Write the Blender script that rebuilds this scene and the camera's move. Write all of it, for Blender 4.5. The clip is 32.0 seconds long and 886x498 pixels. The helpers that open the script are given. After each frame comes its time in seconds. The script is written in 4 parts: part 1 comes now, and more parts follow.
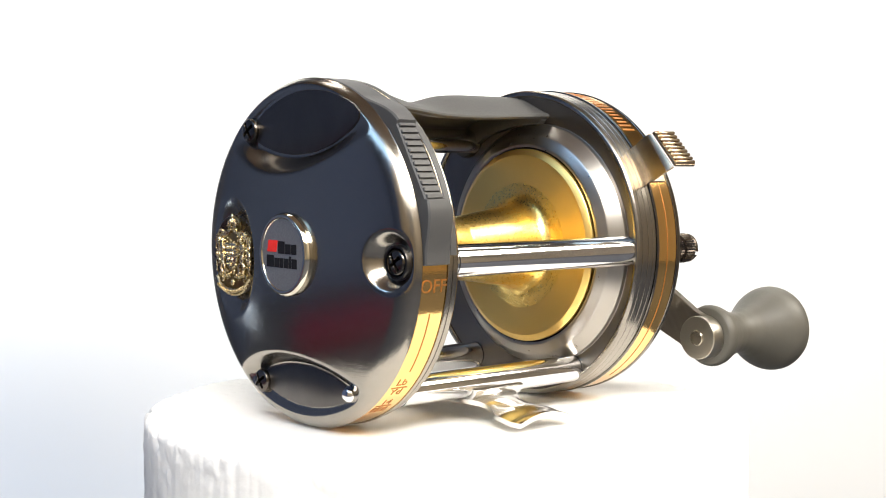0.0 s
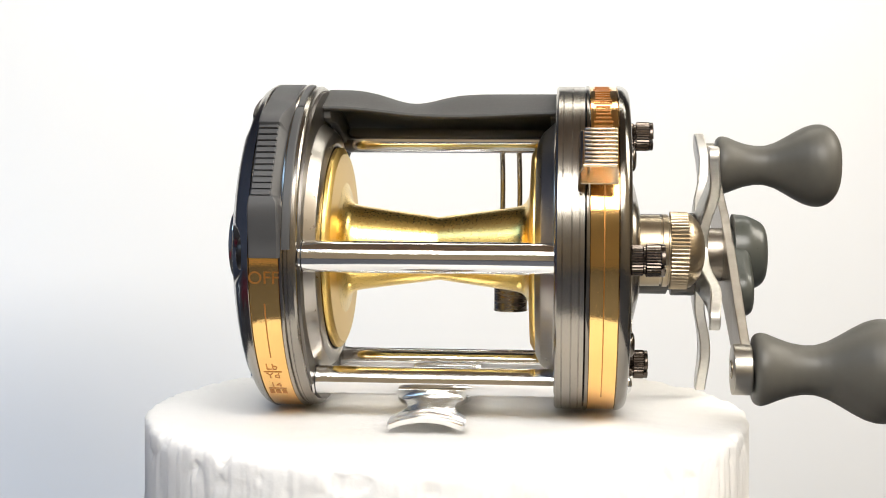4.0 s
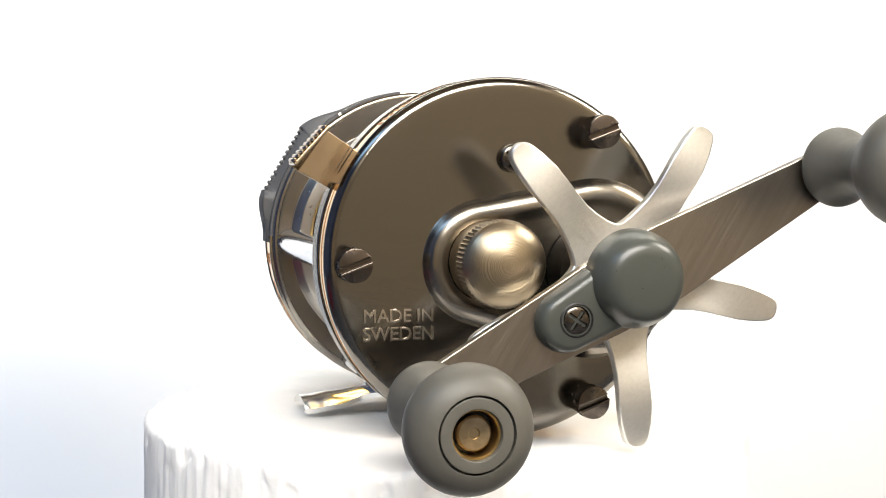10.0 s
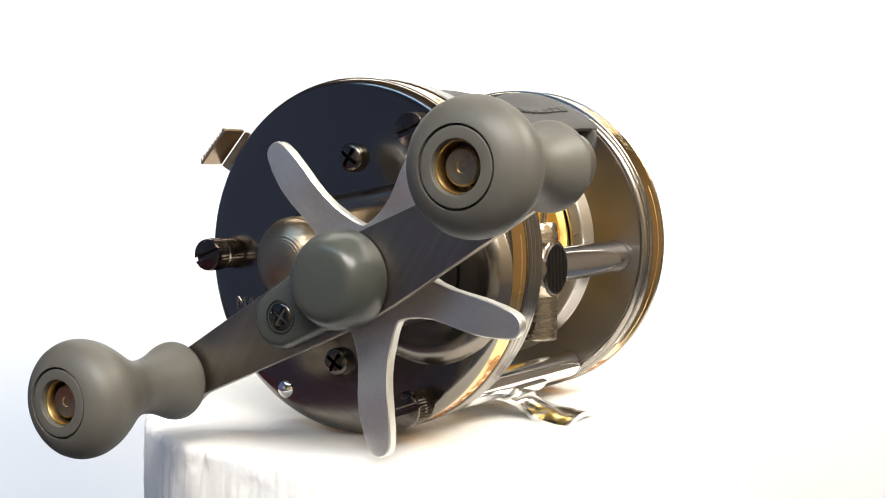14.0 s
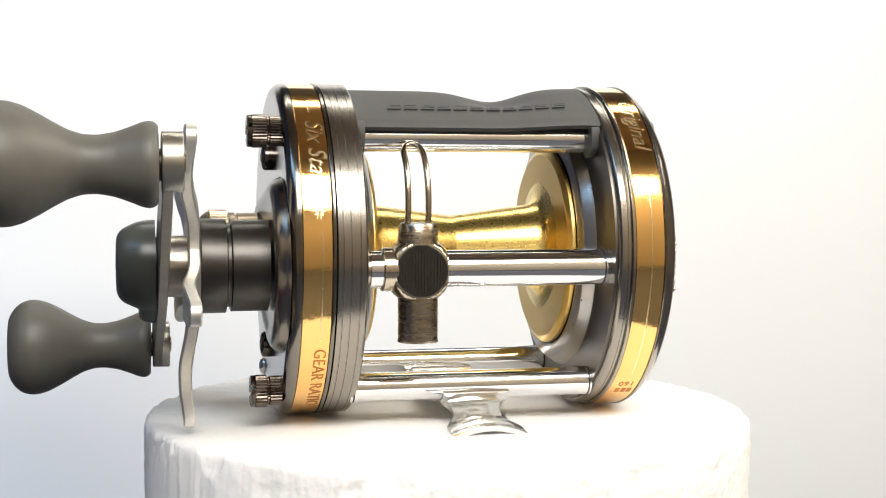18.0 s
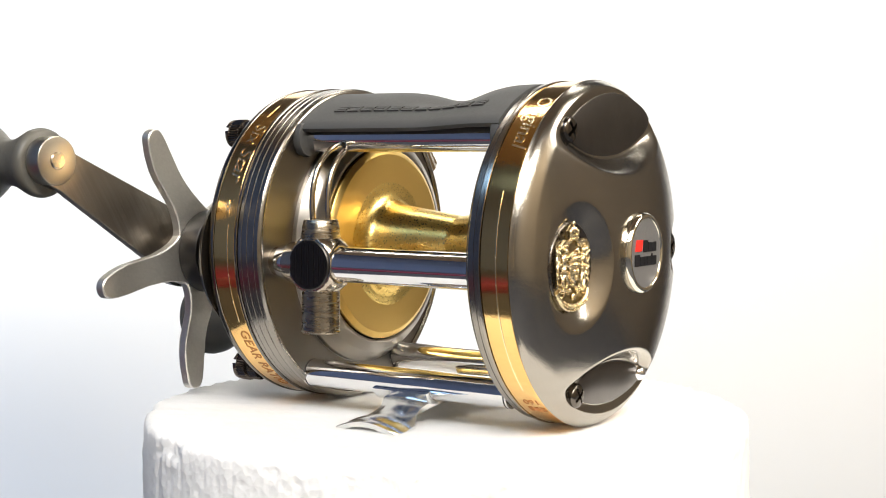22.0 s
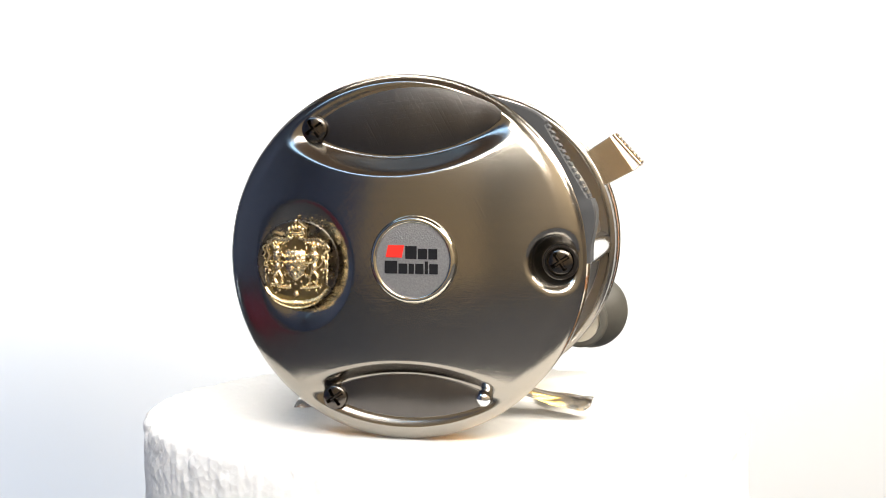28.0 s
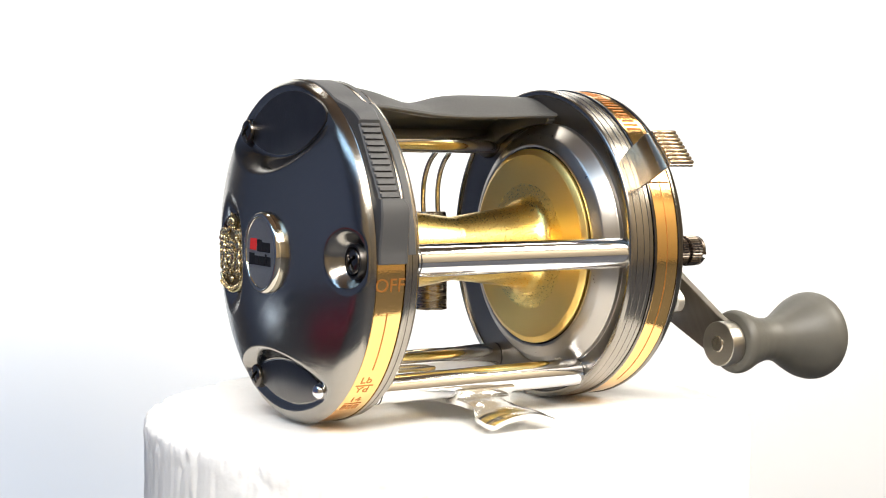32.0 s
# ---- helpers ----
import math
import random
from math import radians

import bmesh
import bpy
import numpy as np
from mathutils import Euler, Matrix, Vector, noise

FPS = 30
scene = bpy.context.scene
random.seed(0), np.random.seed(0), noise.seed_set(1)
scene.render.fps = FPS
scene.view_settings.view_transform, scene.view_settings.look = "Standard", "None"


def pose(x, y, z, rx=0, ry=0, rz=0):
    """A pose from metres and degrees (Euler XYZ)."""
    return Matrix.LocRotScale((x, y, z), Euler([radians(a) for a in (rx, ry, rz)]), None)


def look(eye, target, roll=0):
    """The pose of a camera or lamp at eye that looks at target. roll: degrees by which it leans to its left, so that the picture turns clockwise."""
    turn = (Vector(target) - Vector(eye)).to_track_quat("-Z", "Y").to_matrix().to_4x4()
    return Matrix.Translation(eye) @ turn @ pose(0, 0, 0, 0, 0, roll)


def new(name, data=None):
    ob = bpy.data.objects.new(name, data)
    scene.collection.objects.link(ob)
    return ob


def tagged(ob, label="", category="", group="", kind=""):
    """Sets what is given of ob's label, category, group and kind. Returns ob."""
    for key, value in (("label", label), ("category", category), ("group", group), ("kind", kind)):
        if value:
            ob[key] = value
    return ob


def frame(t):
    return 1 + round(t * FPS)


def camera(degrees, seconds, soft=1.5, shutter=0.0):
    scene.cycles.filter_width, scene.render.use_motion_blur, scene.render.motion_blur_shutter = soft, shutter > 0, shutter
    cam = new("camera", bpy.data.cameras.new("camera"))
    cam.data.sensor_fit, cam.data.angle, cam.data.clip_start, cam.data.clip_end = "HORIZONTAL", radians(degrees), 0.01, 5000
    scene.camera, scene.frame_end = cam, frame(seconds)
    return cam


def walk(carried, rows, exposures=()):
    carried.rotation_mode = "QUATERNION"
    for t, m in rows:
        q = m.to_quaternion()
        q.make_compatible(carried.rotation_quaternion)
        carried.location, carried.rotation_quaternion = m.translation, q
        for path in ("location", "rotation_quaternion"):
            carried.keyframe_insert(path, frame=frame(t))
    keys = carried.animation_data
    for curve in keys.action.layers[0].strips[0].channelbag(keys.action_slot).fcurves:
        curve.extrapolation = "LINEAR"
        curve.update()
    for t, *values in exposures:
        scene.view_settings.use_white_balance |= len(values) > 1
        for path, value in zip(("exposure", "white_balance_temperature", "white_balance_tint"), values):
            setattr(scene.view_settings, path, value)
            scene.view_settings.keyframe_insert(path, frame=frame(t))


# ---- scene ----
# A fishing reel turns on a round foam block before a white sweep.
# Reel shapes are written in reel units (x along the spool, z up); one unit is U metres.
U = 0.000237
TABLE_TO_TOP = 0.10          # height of the foam block
REST = 109.3                 # reel units from the reel's middle down to the foam
MID = TABLE_TO_TOP + 0.002 + REST * U
YC, ZC = 1.8, 7.0            # the plates' centre

cam = camera(35.36, 32.0, soft=1.0)
EYE = pose(0, -0.237, MID + 0.01638, 86.348, 0, 0.188) @ pose(0, 0, 0, 0, 0, 0.257)
walk(cam, [(0.0, EYE), (32.0, EYE)], exposures=[(0.0, 0.42), (2.0, 0.38), (3.0, 0.04), (3.6, 0.02), (6.2, 0.13), (7.0, 0.38), (8.0, 0.46), (10.0, 0.48), (13.0, 0.52), (15.0, 0.46),
      (17.0, 0.44), (18.0, 0.06), (21.0, 0.10), (22.5, 0.36), (25.0, 0.46), (28.0, 0.42), (30.0, 0.42), (32.0, 0.42)])

# ---- world and light ----
world = bpy.data.worlds.new("room_air")
scene.world = world
world.use_nodes = True
world.node_tree.nodes["Background"].inputs[0].default_value = (0.55, 0.62, 0.75, 1)
world.node_tree.nodes["Background"].inputs[1].default_value = 0.02


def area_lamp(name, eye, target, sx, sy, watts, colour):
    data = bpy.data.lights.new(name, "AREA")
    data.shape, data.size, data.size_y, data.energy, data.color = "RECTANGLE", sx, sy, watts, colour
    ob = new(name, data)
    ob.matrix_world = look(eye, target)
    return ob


# Added lamp without a known source: whitens the paper, faces away from the reel.
area_lamp("backdrop_fill", (0.04, 0.34, 0.70), (0.03, 0.66, 0.32), 0.7, 0.22, 4.3, (1.0, 0.98, 0.90))
area_lamp("front_lamp", (0.14, -0.60, 0.68), (0.03, 0.10, 0.1), 0.70, 0.32, 9.7, (1.0, 0.965, 0.91))
# Added fill: brightens the unseen walls behind the camera, which the metal mirrors.
area_lamp("side_fill", (0.72, 0.0, 0.72), (-0.1, -0.55, 0.15), 0.4, 0.4, 6.4, (1.0, 0.94, 0.83))
area_lamp("window_light", (-0.72, -0.72, 1.20), (0.0, 0.0, 0.13), 1.0, 0.30, 3.4, (0.38, 0.64, 1.0))
# Added fill, hidden by the table: tints the backdrop's lower left blue.
area_lamp("low_blue_fill", (-0.60, 0.34, -0.16), (-0.22, 0.80, -0.02), 0.3, 0.3, 1.35, (0.66, 0.80, 1.0))

# ---- materials ----


def node_material(name, colour, metallic=0.0, rough=0.4, noise_scale=200.0, vary=0.12, bump=0.0, bump_scale=800.0,
                  stretch=(1, 1, 1), rough_vary=0.08, spec=0.5, lean=0.0):
    m = bpy.data.materials.new(name)
    m.use_nodes = True
    nt = m.node_tree
    b = nt.nodes["Principled BSDF"]
    b.inputs["Metallic"].default_value = metallic
    b.inputs["Specular IOR Level"].default_value = spec
    co = nt.nodes.new("ShaderNodeTexCoord")
    mp = nt.nodes.new("ShaderNodeMapping")
    mp.vector_type = "TEXTURE"
    mp.inputs["Scale"].default_value = [1.0 / k for k in stretch]
    mp.inputs["Rotation"].default_value = (radians(lean), 0, 0)
    nt.links.new(co.outputs["Object"], mp.inputs["Vector"])
    big = nt.nodes.new("ShaderNodeTexNoise")
    big.inputs["Scale"].default_value, big.inputs["Detail"].default_value = noise_scale, 5
    nt.links.new(mp.outputs[0], big.inputs["Vector"])
    ramp = nt.nodes.new("ShaderNodeMix")
    ramp.data_type = "RGBA"
    dark = [c * (1 - vary) for c in colour]
    light = [min(1.0, c * (1 + vary)) for c in colour]
    ramp.inputs[6].default_value, ramp.inputs[7].default_value = (*dark, 1), (*light, 1)
    nt.links.new(big.outputs["Fac"], ramp.inputs[0])
    nt.links.new(ramp.outputs[2], b.inputs["Base Color"])
    fine = nt.nodes.new("ShaderNodeTexNoise")
    fine.inputs["Scale"].default_value, fine.inputs["Detail"].default_value = bump_scale, 3
    nt.links.new(mp.outputs[0], fine.inputs["Vector"])
    rr = nt.nodes.new("ShaderNodeMapRange")
    rr.inputs["To Min"].default_value, rr.inputs["To Max"].default_value = max(0.02, rough - rough_vary), rough + rough_vary
    nt.links.new(fine.outputs["Fac"], rr.inputs["Value"])
    nt.links.new(rr.outputs[0], b.inputs["Roughness"])
    if bump:
        bp = nt.nodes.new("ShaderNodeBump")
        bp.inputs["Strength"].default_value, bp.inputs["Distance"].default_value = bump, 0.0002
        nt.links.new(fine.outputs["Fac"], bp.inputs["Height"])
        nt.links.new(bp.outputs[0], b.inputs["Normal"])
    return m


GUN = node_material("gunmetal_chrome", (0.365, 0.337, 0.295), 1.0, 0.18, 60, 0.05, 0.02, 420, (1, 1, 16), 0.035)
GUN_FLAT = node_material("gunmetal_brushed", (0.212, 0.195, 0.171), 1.0, 0.155, 60, 0.05, 0.015, 700, (1, 1, 12), 0.04)
RIM = node_material("dark_rim_metal", (0.325, 0.30, 0.265), 1.0, 0.23, 80, 0.07, 0.0, 900, (1, 1, 1), 0.03)
RING = node_material("dark_satin_ring", (0.20, 0.183, 0.165), 1.0, 0.34, 80, 0.07, 0.01, 900, (1, 1, 1), 0.04)
FRAME = node_material("satin_frame_metal", (0.43, 0.405, 0.37), 1.0, 0.29, 80, 0.07, 0.01, 900, (1, 1, 1), 0.04)
FLOOR_METAL = node_material("charcoal_satin_metal", (0.135, 0.125, 0.118), 1.0, 0.33, 90, 0.14, 0.05, 1300, (1, 3, 1.5), 0.08)


def scratches(m, amount=0.5):
    """Fine hairline scratches running two ways over polished metal."""
    nt = m.node_tree
    b = nt.nodes["Principled BSDF"]
    co = nt.nodes.new("ShaderNodeTexCoord")
    total = None
    for turn, size in ((0.7, 5200.0), (-0.5, 4300.0), (1.45, 6100.0)):
        mp = nt.nodes.new("ShaderNodeMapping")
        mp.vector_type = "TEXTURE"
        mp.inputs["Rotation"].default_value = (turn, 0, 0)
        mp.inputs["Scale"].default_value = (1, 1, 45)
        nz = nt.nodes.new("ShaderNodeTexNoise")
        nz.inputs["Scale"].default_value, nz.inputs["Detail"].default_value = size, 2
        cut = nt.nodes.new("ShaderNodeMapRange")
        cut.inputs["From Min"].default_value, cut.inputs["From Max"].default_value = 0.60, 0.68
        nt.links.new(co.outputs["Object"], mp.inputs["Vector"])
        nt.links.new(mp.outputs[0], nz.inputs["Vector"])
        nt.links.new(nz.outputs["Fac"], cut.inputs["Value"])
        if total is None:
            total = cut.outputs[0]
        else:
            add = nt.nodes.new("ShaderNodeMath")
            add.operation = "ADD"
            nt.links.new(total, add.inputs[0])
            nt.links.new(cut.outputs[0], add.inputs[1])
            total = add.outputs[0]
    bp = nt.nodes.new("ShaderNodeBump")
    bp.inputs["Strength"].default_value, bp.inputs["Distance"].default_value = amount * 0.12, 0.0001
    bp.invert = True
    nt.links.new(total, bp.inputs["Height"])
    if b.inputs["Normal"].links:
        nt.links.new(b.inputs["Normal"].links[0].from_socket, bp.inputs["Normal"])
    nt.links.new(bp.outputs[0], b.inputs["Normal"])


BLACK = node_material("black_oxide_metal", (0.075, 0.07, 0.065), 1.0, 0.36, 200, 0.15)
GROOVE = node_material("groove_black", (0.012, 0.012, 0.012), 0.0, 0.5, 300)
GOLD = node_material("gold_anodised", (0.97, 0.68, 0.22), 1.0, 0.28, 1500, 0.10, 0.03, 3200, (1, 1, 1), 0.03)
GOLD_SATIN = node_material("satin_gold", (0.95, 0.67, 0.22), 1.0, 0.36, 60, 0.05, 0.004, 3000, (1, 1, 1), 0.03)
BAND = node_material("polished_gold_band", (0.97, 0.60, 0.22), 1.0, 0.10, 120, 0.06, 0.045, 2600, (1, 1, 1), 0.03)
INK = node_material("engraved_brown", (0.50, 0.21, 0.05), 0.8, 0.42, 300)
PALE = node_material("engraved_pale_gold", (0.95, 0.78, 0.48), 1.0, 0.25, 300)
CHROME = node_material("chrome", (0.78, 0.78, 0.79), 1.0, 0.06, 50, 0.02, 0.0, 600, (1, 1, 1), 0.02)
TINTED = node_material("warm_chrome", (0.72, 0.67, 0.56), 1.0, 0.10, 50, 0.03, 0.0, 600, (1, 1, 1), 0.03)
FOOTM = node_material("plated_steel", (0.78, 0.78, 0.77), 1.0, 0.17, 150, 0.06, 0.01, 700, (1, 1, 1), 0.05)
NICKEL = node_material("dark_nickel", (0.55, 0.48, 0.38), 1.0, 0.19, 120, 0.08, 0.02, 900, (1, 1, 1), 0.04)
GEAR = node_material("satin_gunmetal", (0.26, 0.234, 0.20), 1.0, 0.25, 80, 0.06, 0.0, 900, (1, 1, 1), 0.04)
# Paler than the plate: highlights on the letters' edges put into their colour.
RAISED = node_material("letter_highlight_metal", (0.47, 0.425, 0.36), 1.0, 0.22, 300, 0.1, 0.05)
KNURL = node_material("knurled_steel", (0.42, 0.37, 0.30), 1.0, 0.24, 120, 0.1)
STEEL = node_material("brushed_stainless", (0.75, 0.73, 0.68), 1.0, 0.45, 1400, 0.10, 0.10, 2200, (1, 1.0, 1.6), 0.06, lean=35)
ARM = node_material("brushed_dark_steel", (0.31, 0.275, 0.235), 1.0, 0.34, 260, 0.22, 0.22, 520, (1, 4.0, 0.22), 0.08, lean=-32)
BOSS = node_material("satin_steel", (0.46, 0.43, 0.37), 1.0, 0.33, 200, 0.1, 0.06, 900, (1, 1, 1), 0.05)
BARREL = node_material("scored_nickel", (0.36, 0.31, 0.24), 1.0, 0.27, 300, 0.3, 0.25, 420, (1, 1, 5), 0.10)
RUBBER = node_material("grey_soft_plastic", (0.093, 0.088, 0.074), 0.0, 0.47, 260, 0.2, 0.06, 1700)
HOODM = node_material("dark_grey_plastic", (0.066, 0.065, 0.063), 0.0, 0.56, 150, 0.12, 0.10, 2200, spec=0.35)
PADM = node_material("grey_ribbed_plastic", (0.062, 0.062, 0.064), 0.0, 0.5, 150, 0.1, 0.04, 2500)
THUMB = node_material("dark_bronze_screw", (0.12, 0.10, 0.085), 1.0, 0.25, 200, 0.1)
SCREW = node_material("black_chrome_screw", (0.13, 0.115, 0.10), 1.0, 0.2, 200, 0.1)
COVER = node_material("slate_plastic", (0.057, 0.061, 0.053), 0.0, 0.31, 150, 0.08, 0.0, 1800)
BRASS = node_material("brass", (0.52, 0.36, 0.15), 1.0, 0.38, 400, 0.45, 0.2)
PIN = node_material("dull_bronze_pin", (0.40, 0.31, 0.19), 1.0, 0.34, 700, 0.45, 0.5, 900)
SEAT = node_material("dark_bronze_seat", (0.15, 0.13, 0.11), 1.0, 0.28, 90, 0.1, 0.02, 1500)
CREST = node_material("gilt_emblem", (0.82, 0.67, 0.41), 1.0, 0.26, 900, 0.25, 0.5, 3800)
# Dark gold: the shade in the relief's gaps is put into this colour.
PLATE = node_material("gap_shade_gilt", (0.26, 0.20, 0.11), 1.0, 0.32, 500, 0.3, 0.05, 1500)
BADGE = node_material("speckled_silver", (0.36, 0.36, 0.365), 0.8, 0.42, 3600, 0.32, 0.4, 4000)
SLAB_RED = node_material("dull_red_plastic", (0.11, 0.010, 0.032), 0.0, 0.5, 20)
RED = node_material("red_enamel", (0.85, 0.03, 0.02), 0.0, 0.4, 300)
DARK = node_material("dark_print", (0.012, 0.012, 0.014), 0.0, 0.5, 300, spec=0.15)
LEVER = node_material("bronzed_steel", (0.62, 0.50, 0.36), 1.0, 0.22, 160, 0.12, 0.008, 700)
FOAM = node_material("white_foam", (0.88, 0.87, 0.85), 0.0, 0.7, 30, 0.03, 0.0, 420, (1, 1, 1), 0.1)


def turned(m, y, z, amount=0.5):
    """Fine lathe rings about the line through y, z (reel units)."""
    nt = m.node_tree
    b = nt.nodes["Principled BSDF"]
    co = nt.nodes.new("ShaderNodeTexCoord")
    mp = nt.nodes.new("ShaderNodeMapping")
    mp.inputs["Location"].default_value = (0, -y * U, -(z + REST) * U)
    mp.inputs["Scale"].default_value = (0, 1, 1)
    ln = nt.nodes.new("ShaderNodeVectorMath")
    ln.operation = "LENGTH"
    nz = nt.nodes.new("ShaderNodeTexNoise")
    nz.noise_dimensions = "1D"
    nz.inputs["Scale"].default_value, nz.inputs["Detail"].default_value = 4200, 3
    bp = nt.nodes.new("ShaderNodeBump")
    bp.inputs["Strength"].default_value, bp.inputs["Distance"].default_value = amount, 0.00012
    nt.links.new(co.outputs["Object"], mp.inputs["Vector"])
    nt.links.new(mp.outputs[0], ln.inputs[0])
    nt.links.new(ln.outputs["Value"], nz.inputs["W"])
    nt.links.new(nz.outputs["Fac"], bp.inputs["Height"])
    nt.links.new(bp.outputs[0], b.inputs["Normal"])


KNOB = node_material("turned_nickel", (0.38, 0.31, 0.215), 1.0, 0.33, 300, 0.12, 0.0, 900, (1, 1, 1), 0.05)
turned(KNOB, -12, 6.6, 0.4)
for metal, amount in ((GUN, 0.5), (GUN_FLAT, 0.4), (FLOOR_METAL, 1.0), (STEEL, 0.35), (ARM, 0.5), (CHROME, 0.25)):
    scratches(metal, amount)


def beads(m):
    """Pressed beads and torn pits in the foam's surface."""
    nt = m.node_tree
    b = nt.nodes["Principled BSDF"]
    co = nt.nodes.new("ShaderNodeTexCoord")
    vor = nt.nodes.new("ShaderNodeTexVoronoi")
    vor.inputs["Scale"].default_value = 700
    pit = nt.nodes.new("ShaderNodeTexNoise")
    pit.inputs["Scale"].default_value, pit.inputs["Detail"].default_value = 160, 6
    mix = nt.nodes.new("ShaderNodeMath")
    mix.operation = "ADD"
    bp = nt.nodes.new("ShaderNodeBump")
    bp.inputs["Strength"].default_value, bp.inputs["Distance"].default_value = 0.6, 0.0005
    for n in (vor, pit):
        nt.links.new(co.outputs["Object"], n.inputs["Vector"])
    side = nt.nodes.new("ShaderNodeVectorMath")
    side.operation = "DOT_PRODUCT"
    side.inputs[1].default_value = (-0.31 / 0.051, 0.95 / 0.051, 0)
    nt.links.new(co.outputs["Object"], side.inputs[0])
    part_of = nt.nodes.new("ShaderNodeMapRange")
    part_of.inputs["From Min"].default_value, part_of.inputs["From Max"].default_value = 0.35, 0.8
    part_of.inputs["To Min"].default_value, part_of.inputs["To Max"].default_value = 0.12, 1.0
    nt.links.new(side.outputs["Value"], part_of.inputs["Value"])
    bead = nt.nodes.new("ShaderNodeMath")
    bead.operation = "MULTIPLY"
    nt.links.new(vor.outputs["Distance"], bead.inputs[0])
    nt.links.new(part_of.outputs[0], bead.inputs[1])
    nt.links.new(bead.outputs[0], mix.inputs[0])
    deep = nt.nodes.new("ShaderNodeMath")
    deep.operation = "MULTIPLY"
    deep.inputs[1].default_value = 1.8
    nt.links.new(pit.outputs["Fac"], deep.inputs[0])
    nt.links.new(deep.outputs[0], mix.inputs[1])
    nt.links.new(mix.outputs[0], bp.inputs["Height"])
    nt.links.new(bp.outputs[0], b.inputs["Normal"])


beads(FOAM)
glow = FOAM.node_tree.nodes["Principled BSDF"]
glow.inputs["Subsurface Weight"].default_value = 0.7
glow.inputs["Subsurface Radius"].default_value = (1.0, 1.0, 1.0)
glow.inputs["Subsurface Scale"].default_value = 0.007
PAPER = node_material("white_backdrop", (0.84, 0.84, 0.84), 0.0, 0.8, 6, 0.015, 0.02, 300)
SPECK = node_material("grey_speck", (0.16, 0.16, 0.17), 0.0, 0.8, 300)
# Tones of unseen room surfaces, picked for how the reel reflects them.
WALL_COOL = node_material("blue_grey_wall", (0.17, 0.235, 0.43), 0.0, 0.8, 3, 0.1)
WALL_WARM = node_material("beige_wall", (0.45, 0.36, 0.26), 0.0, 0.8, 3, 0.1)
WALL_BACK = node_material("dim_grey_wall", (0.20, 0.20, 0.22), 0.0, 0.8, 3, 0.1)
TABLE = node_material("dark_slate_table", (0.045, 0.05, 0.065), 0.0, 0.55, 8, 0.2)
WALL_SLANT = node_material("dull_tan_wall", (0.60, 0.485, 0.335), 0.0, 0.8, 3, 0.1)
WALL_SOUTH = node_material("tan_wall", (0.86, 0.67, 0.43), 0.0, 0.8, 3, 0.1)
CEILING = node_material("tan_ceiling", (0.80, 0.56, 0.37), 0.0, 0.8, 3, 0.1)
FLOORM = node_material("brown_floor", (0.20, 0.14, 0.09), 0.0, 0.5, 5, 0.2)

# ---- mesh helpers ----
PLACE = Matrix.Scale(U, 4) @ Matrix.Translation((0, 0, REST))


def finish(name, bm, material, parent=None, label="", matrix=None, sharp=38):
    bmesh.ops.recalc_face_normals(bm, faces=bm.faces)
    if matrix is not None:
        bm.transform(matrix)
    bm.normal_update()
    lim = radians(sharp)
    for f in bm.faces:
        f.smooth = True
    for e in bm.edges:
        if len(e.link_faces) == 2 and e.calc_face_angle(0) > lim:
            e.smooth = False
    me = bpy.data.meshes.new(name)
    bm.to_mesh(me)
    bm.free()
    me.materials.append(material)
    ob = new(name, me)
    if parent:
        ob.parent = parent
    if label:
        ob["label"] = label
    return ob


def part(name, bm, material, parent, label="", sharp=38):
    """One mesh under the reel or under one of its parts, from reel units."""
    return finish(name, bm, material, parent, label, PLACE, sharp)


def rings(bm, rows, closed=True, cap=True):
    """Faces between rows of points; each row is a ring."""
    vs = [[bm.verts.new(p) for p in row] for row in rows]
    n = len(vs[0])
    for a, b in zip(vs, vs[1:]):
        for i in range(n if closed else n - 1):
            j = (i + 1) % n
            bm.faces.new((a[i], a[j], b[j], b[i]))
    if cap and closed:
        bm.faces.new(vs[0][::-1])
        bm.faces.new(vs[-1])
    return vs


def fillet(pts, r, n=3):
    """A polyline with its inner corners rounded."""
    out = [pts[0]]
    for a, b, c in zip(pts, pts[1:], pts[2:]):
        a, b, c = Vector(a), Vector(b), Vector(c)
        k = min(r, (a - b).length * 0.45, (c - b).length * 0.45)
        p, q = b + (a - b).normalized() * k, b + (c - b).normalized() * k
        for i in range(n + 1):
            t = i / n
            out.append(tuple((1 - t) ** 2 * p + 2 * t * (1 - t) * b + t * t * q))
    out.append(pts[-1])
    return out


def lathe(bm, prof, yc=YC, zc=ZC, segs=96, a0=None, a1=None, teeth=None, hollow=False):
    """Turn (x, r) points about the line y=yc, z=zc. teeth: (x0, x1, count, depth) for a knurl."""
    full = a0 is None
    if hollow:
        prof = list(prof) + [prof[0]]
    n = segs if full else segs + 1
    rows = []
    for x, r in prof:
        row = []
        for i in range(n):
            a = 2 * math.pi * i / segs if full else radians(a0 + (a1 - a0) * i / segs)
            rr = max(r + (0.8 if r > 100 else 0.0), 0.02)
            if teeth and teeth[0] <= x <= teeth[1]:
                rr -= teeth[3] * (0.5 + 0.5 * math.cos(a * teeth[2])) ** 0.6
            row.append((x, yc + rr * math.cos(a), zc + rr * math.sin(a)))
        rows.append(row)
    rings(bm, rows, closed=full, cap=full and not hollow)
    if hollow:
        bmesh.ops.remove_doubles(bm, verts=bm.verts, dist=1e-4)
    return bm


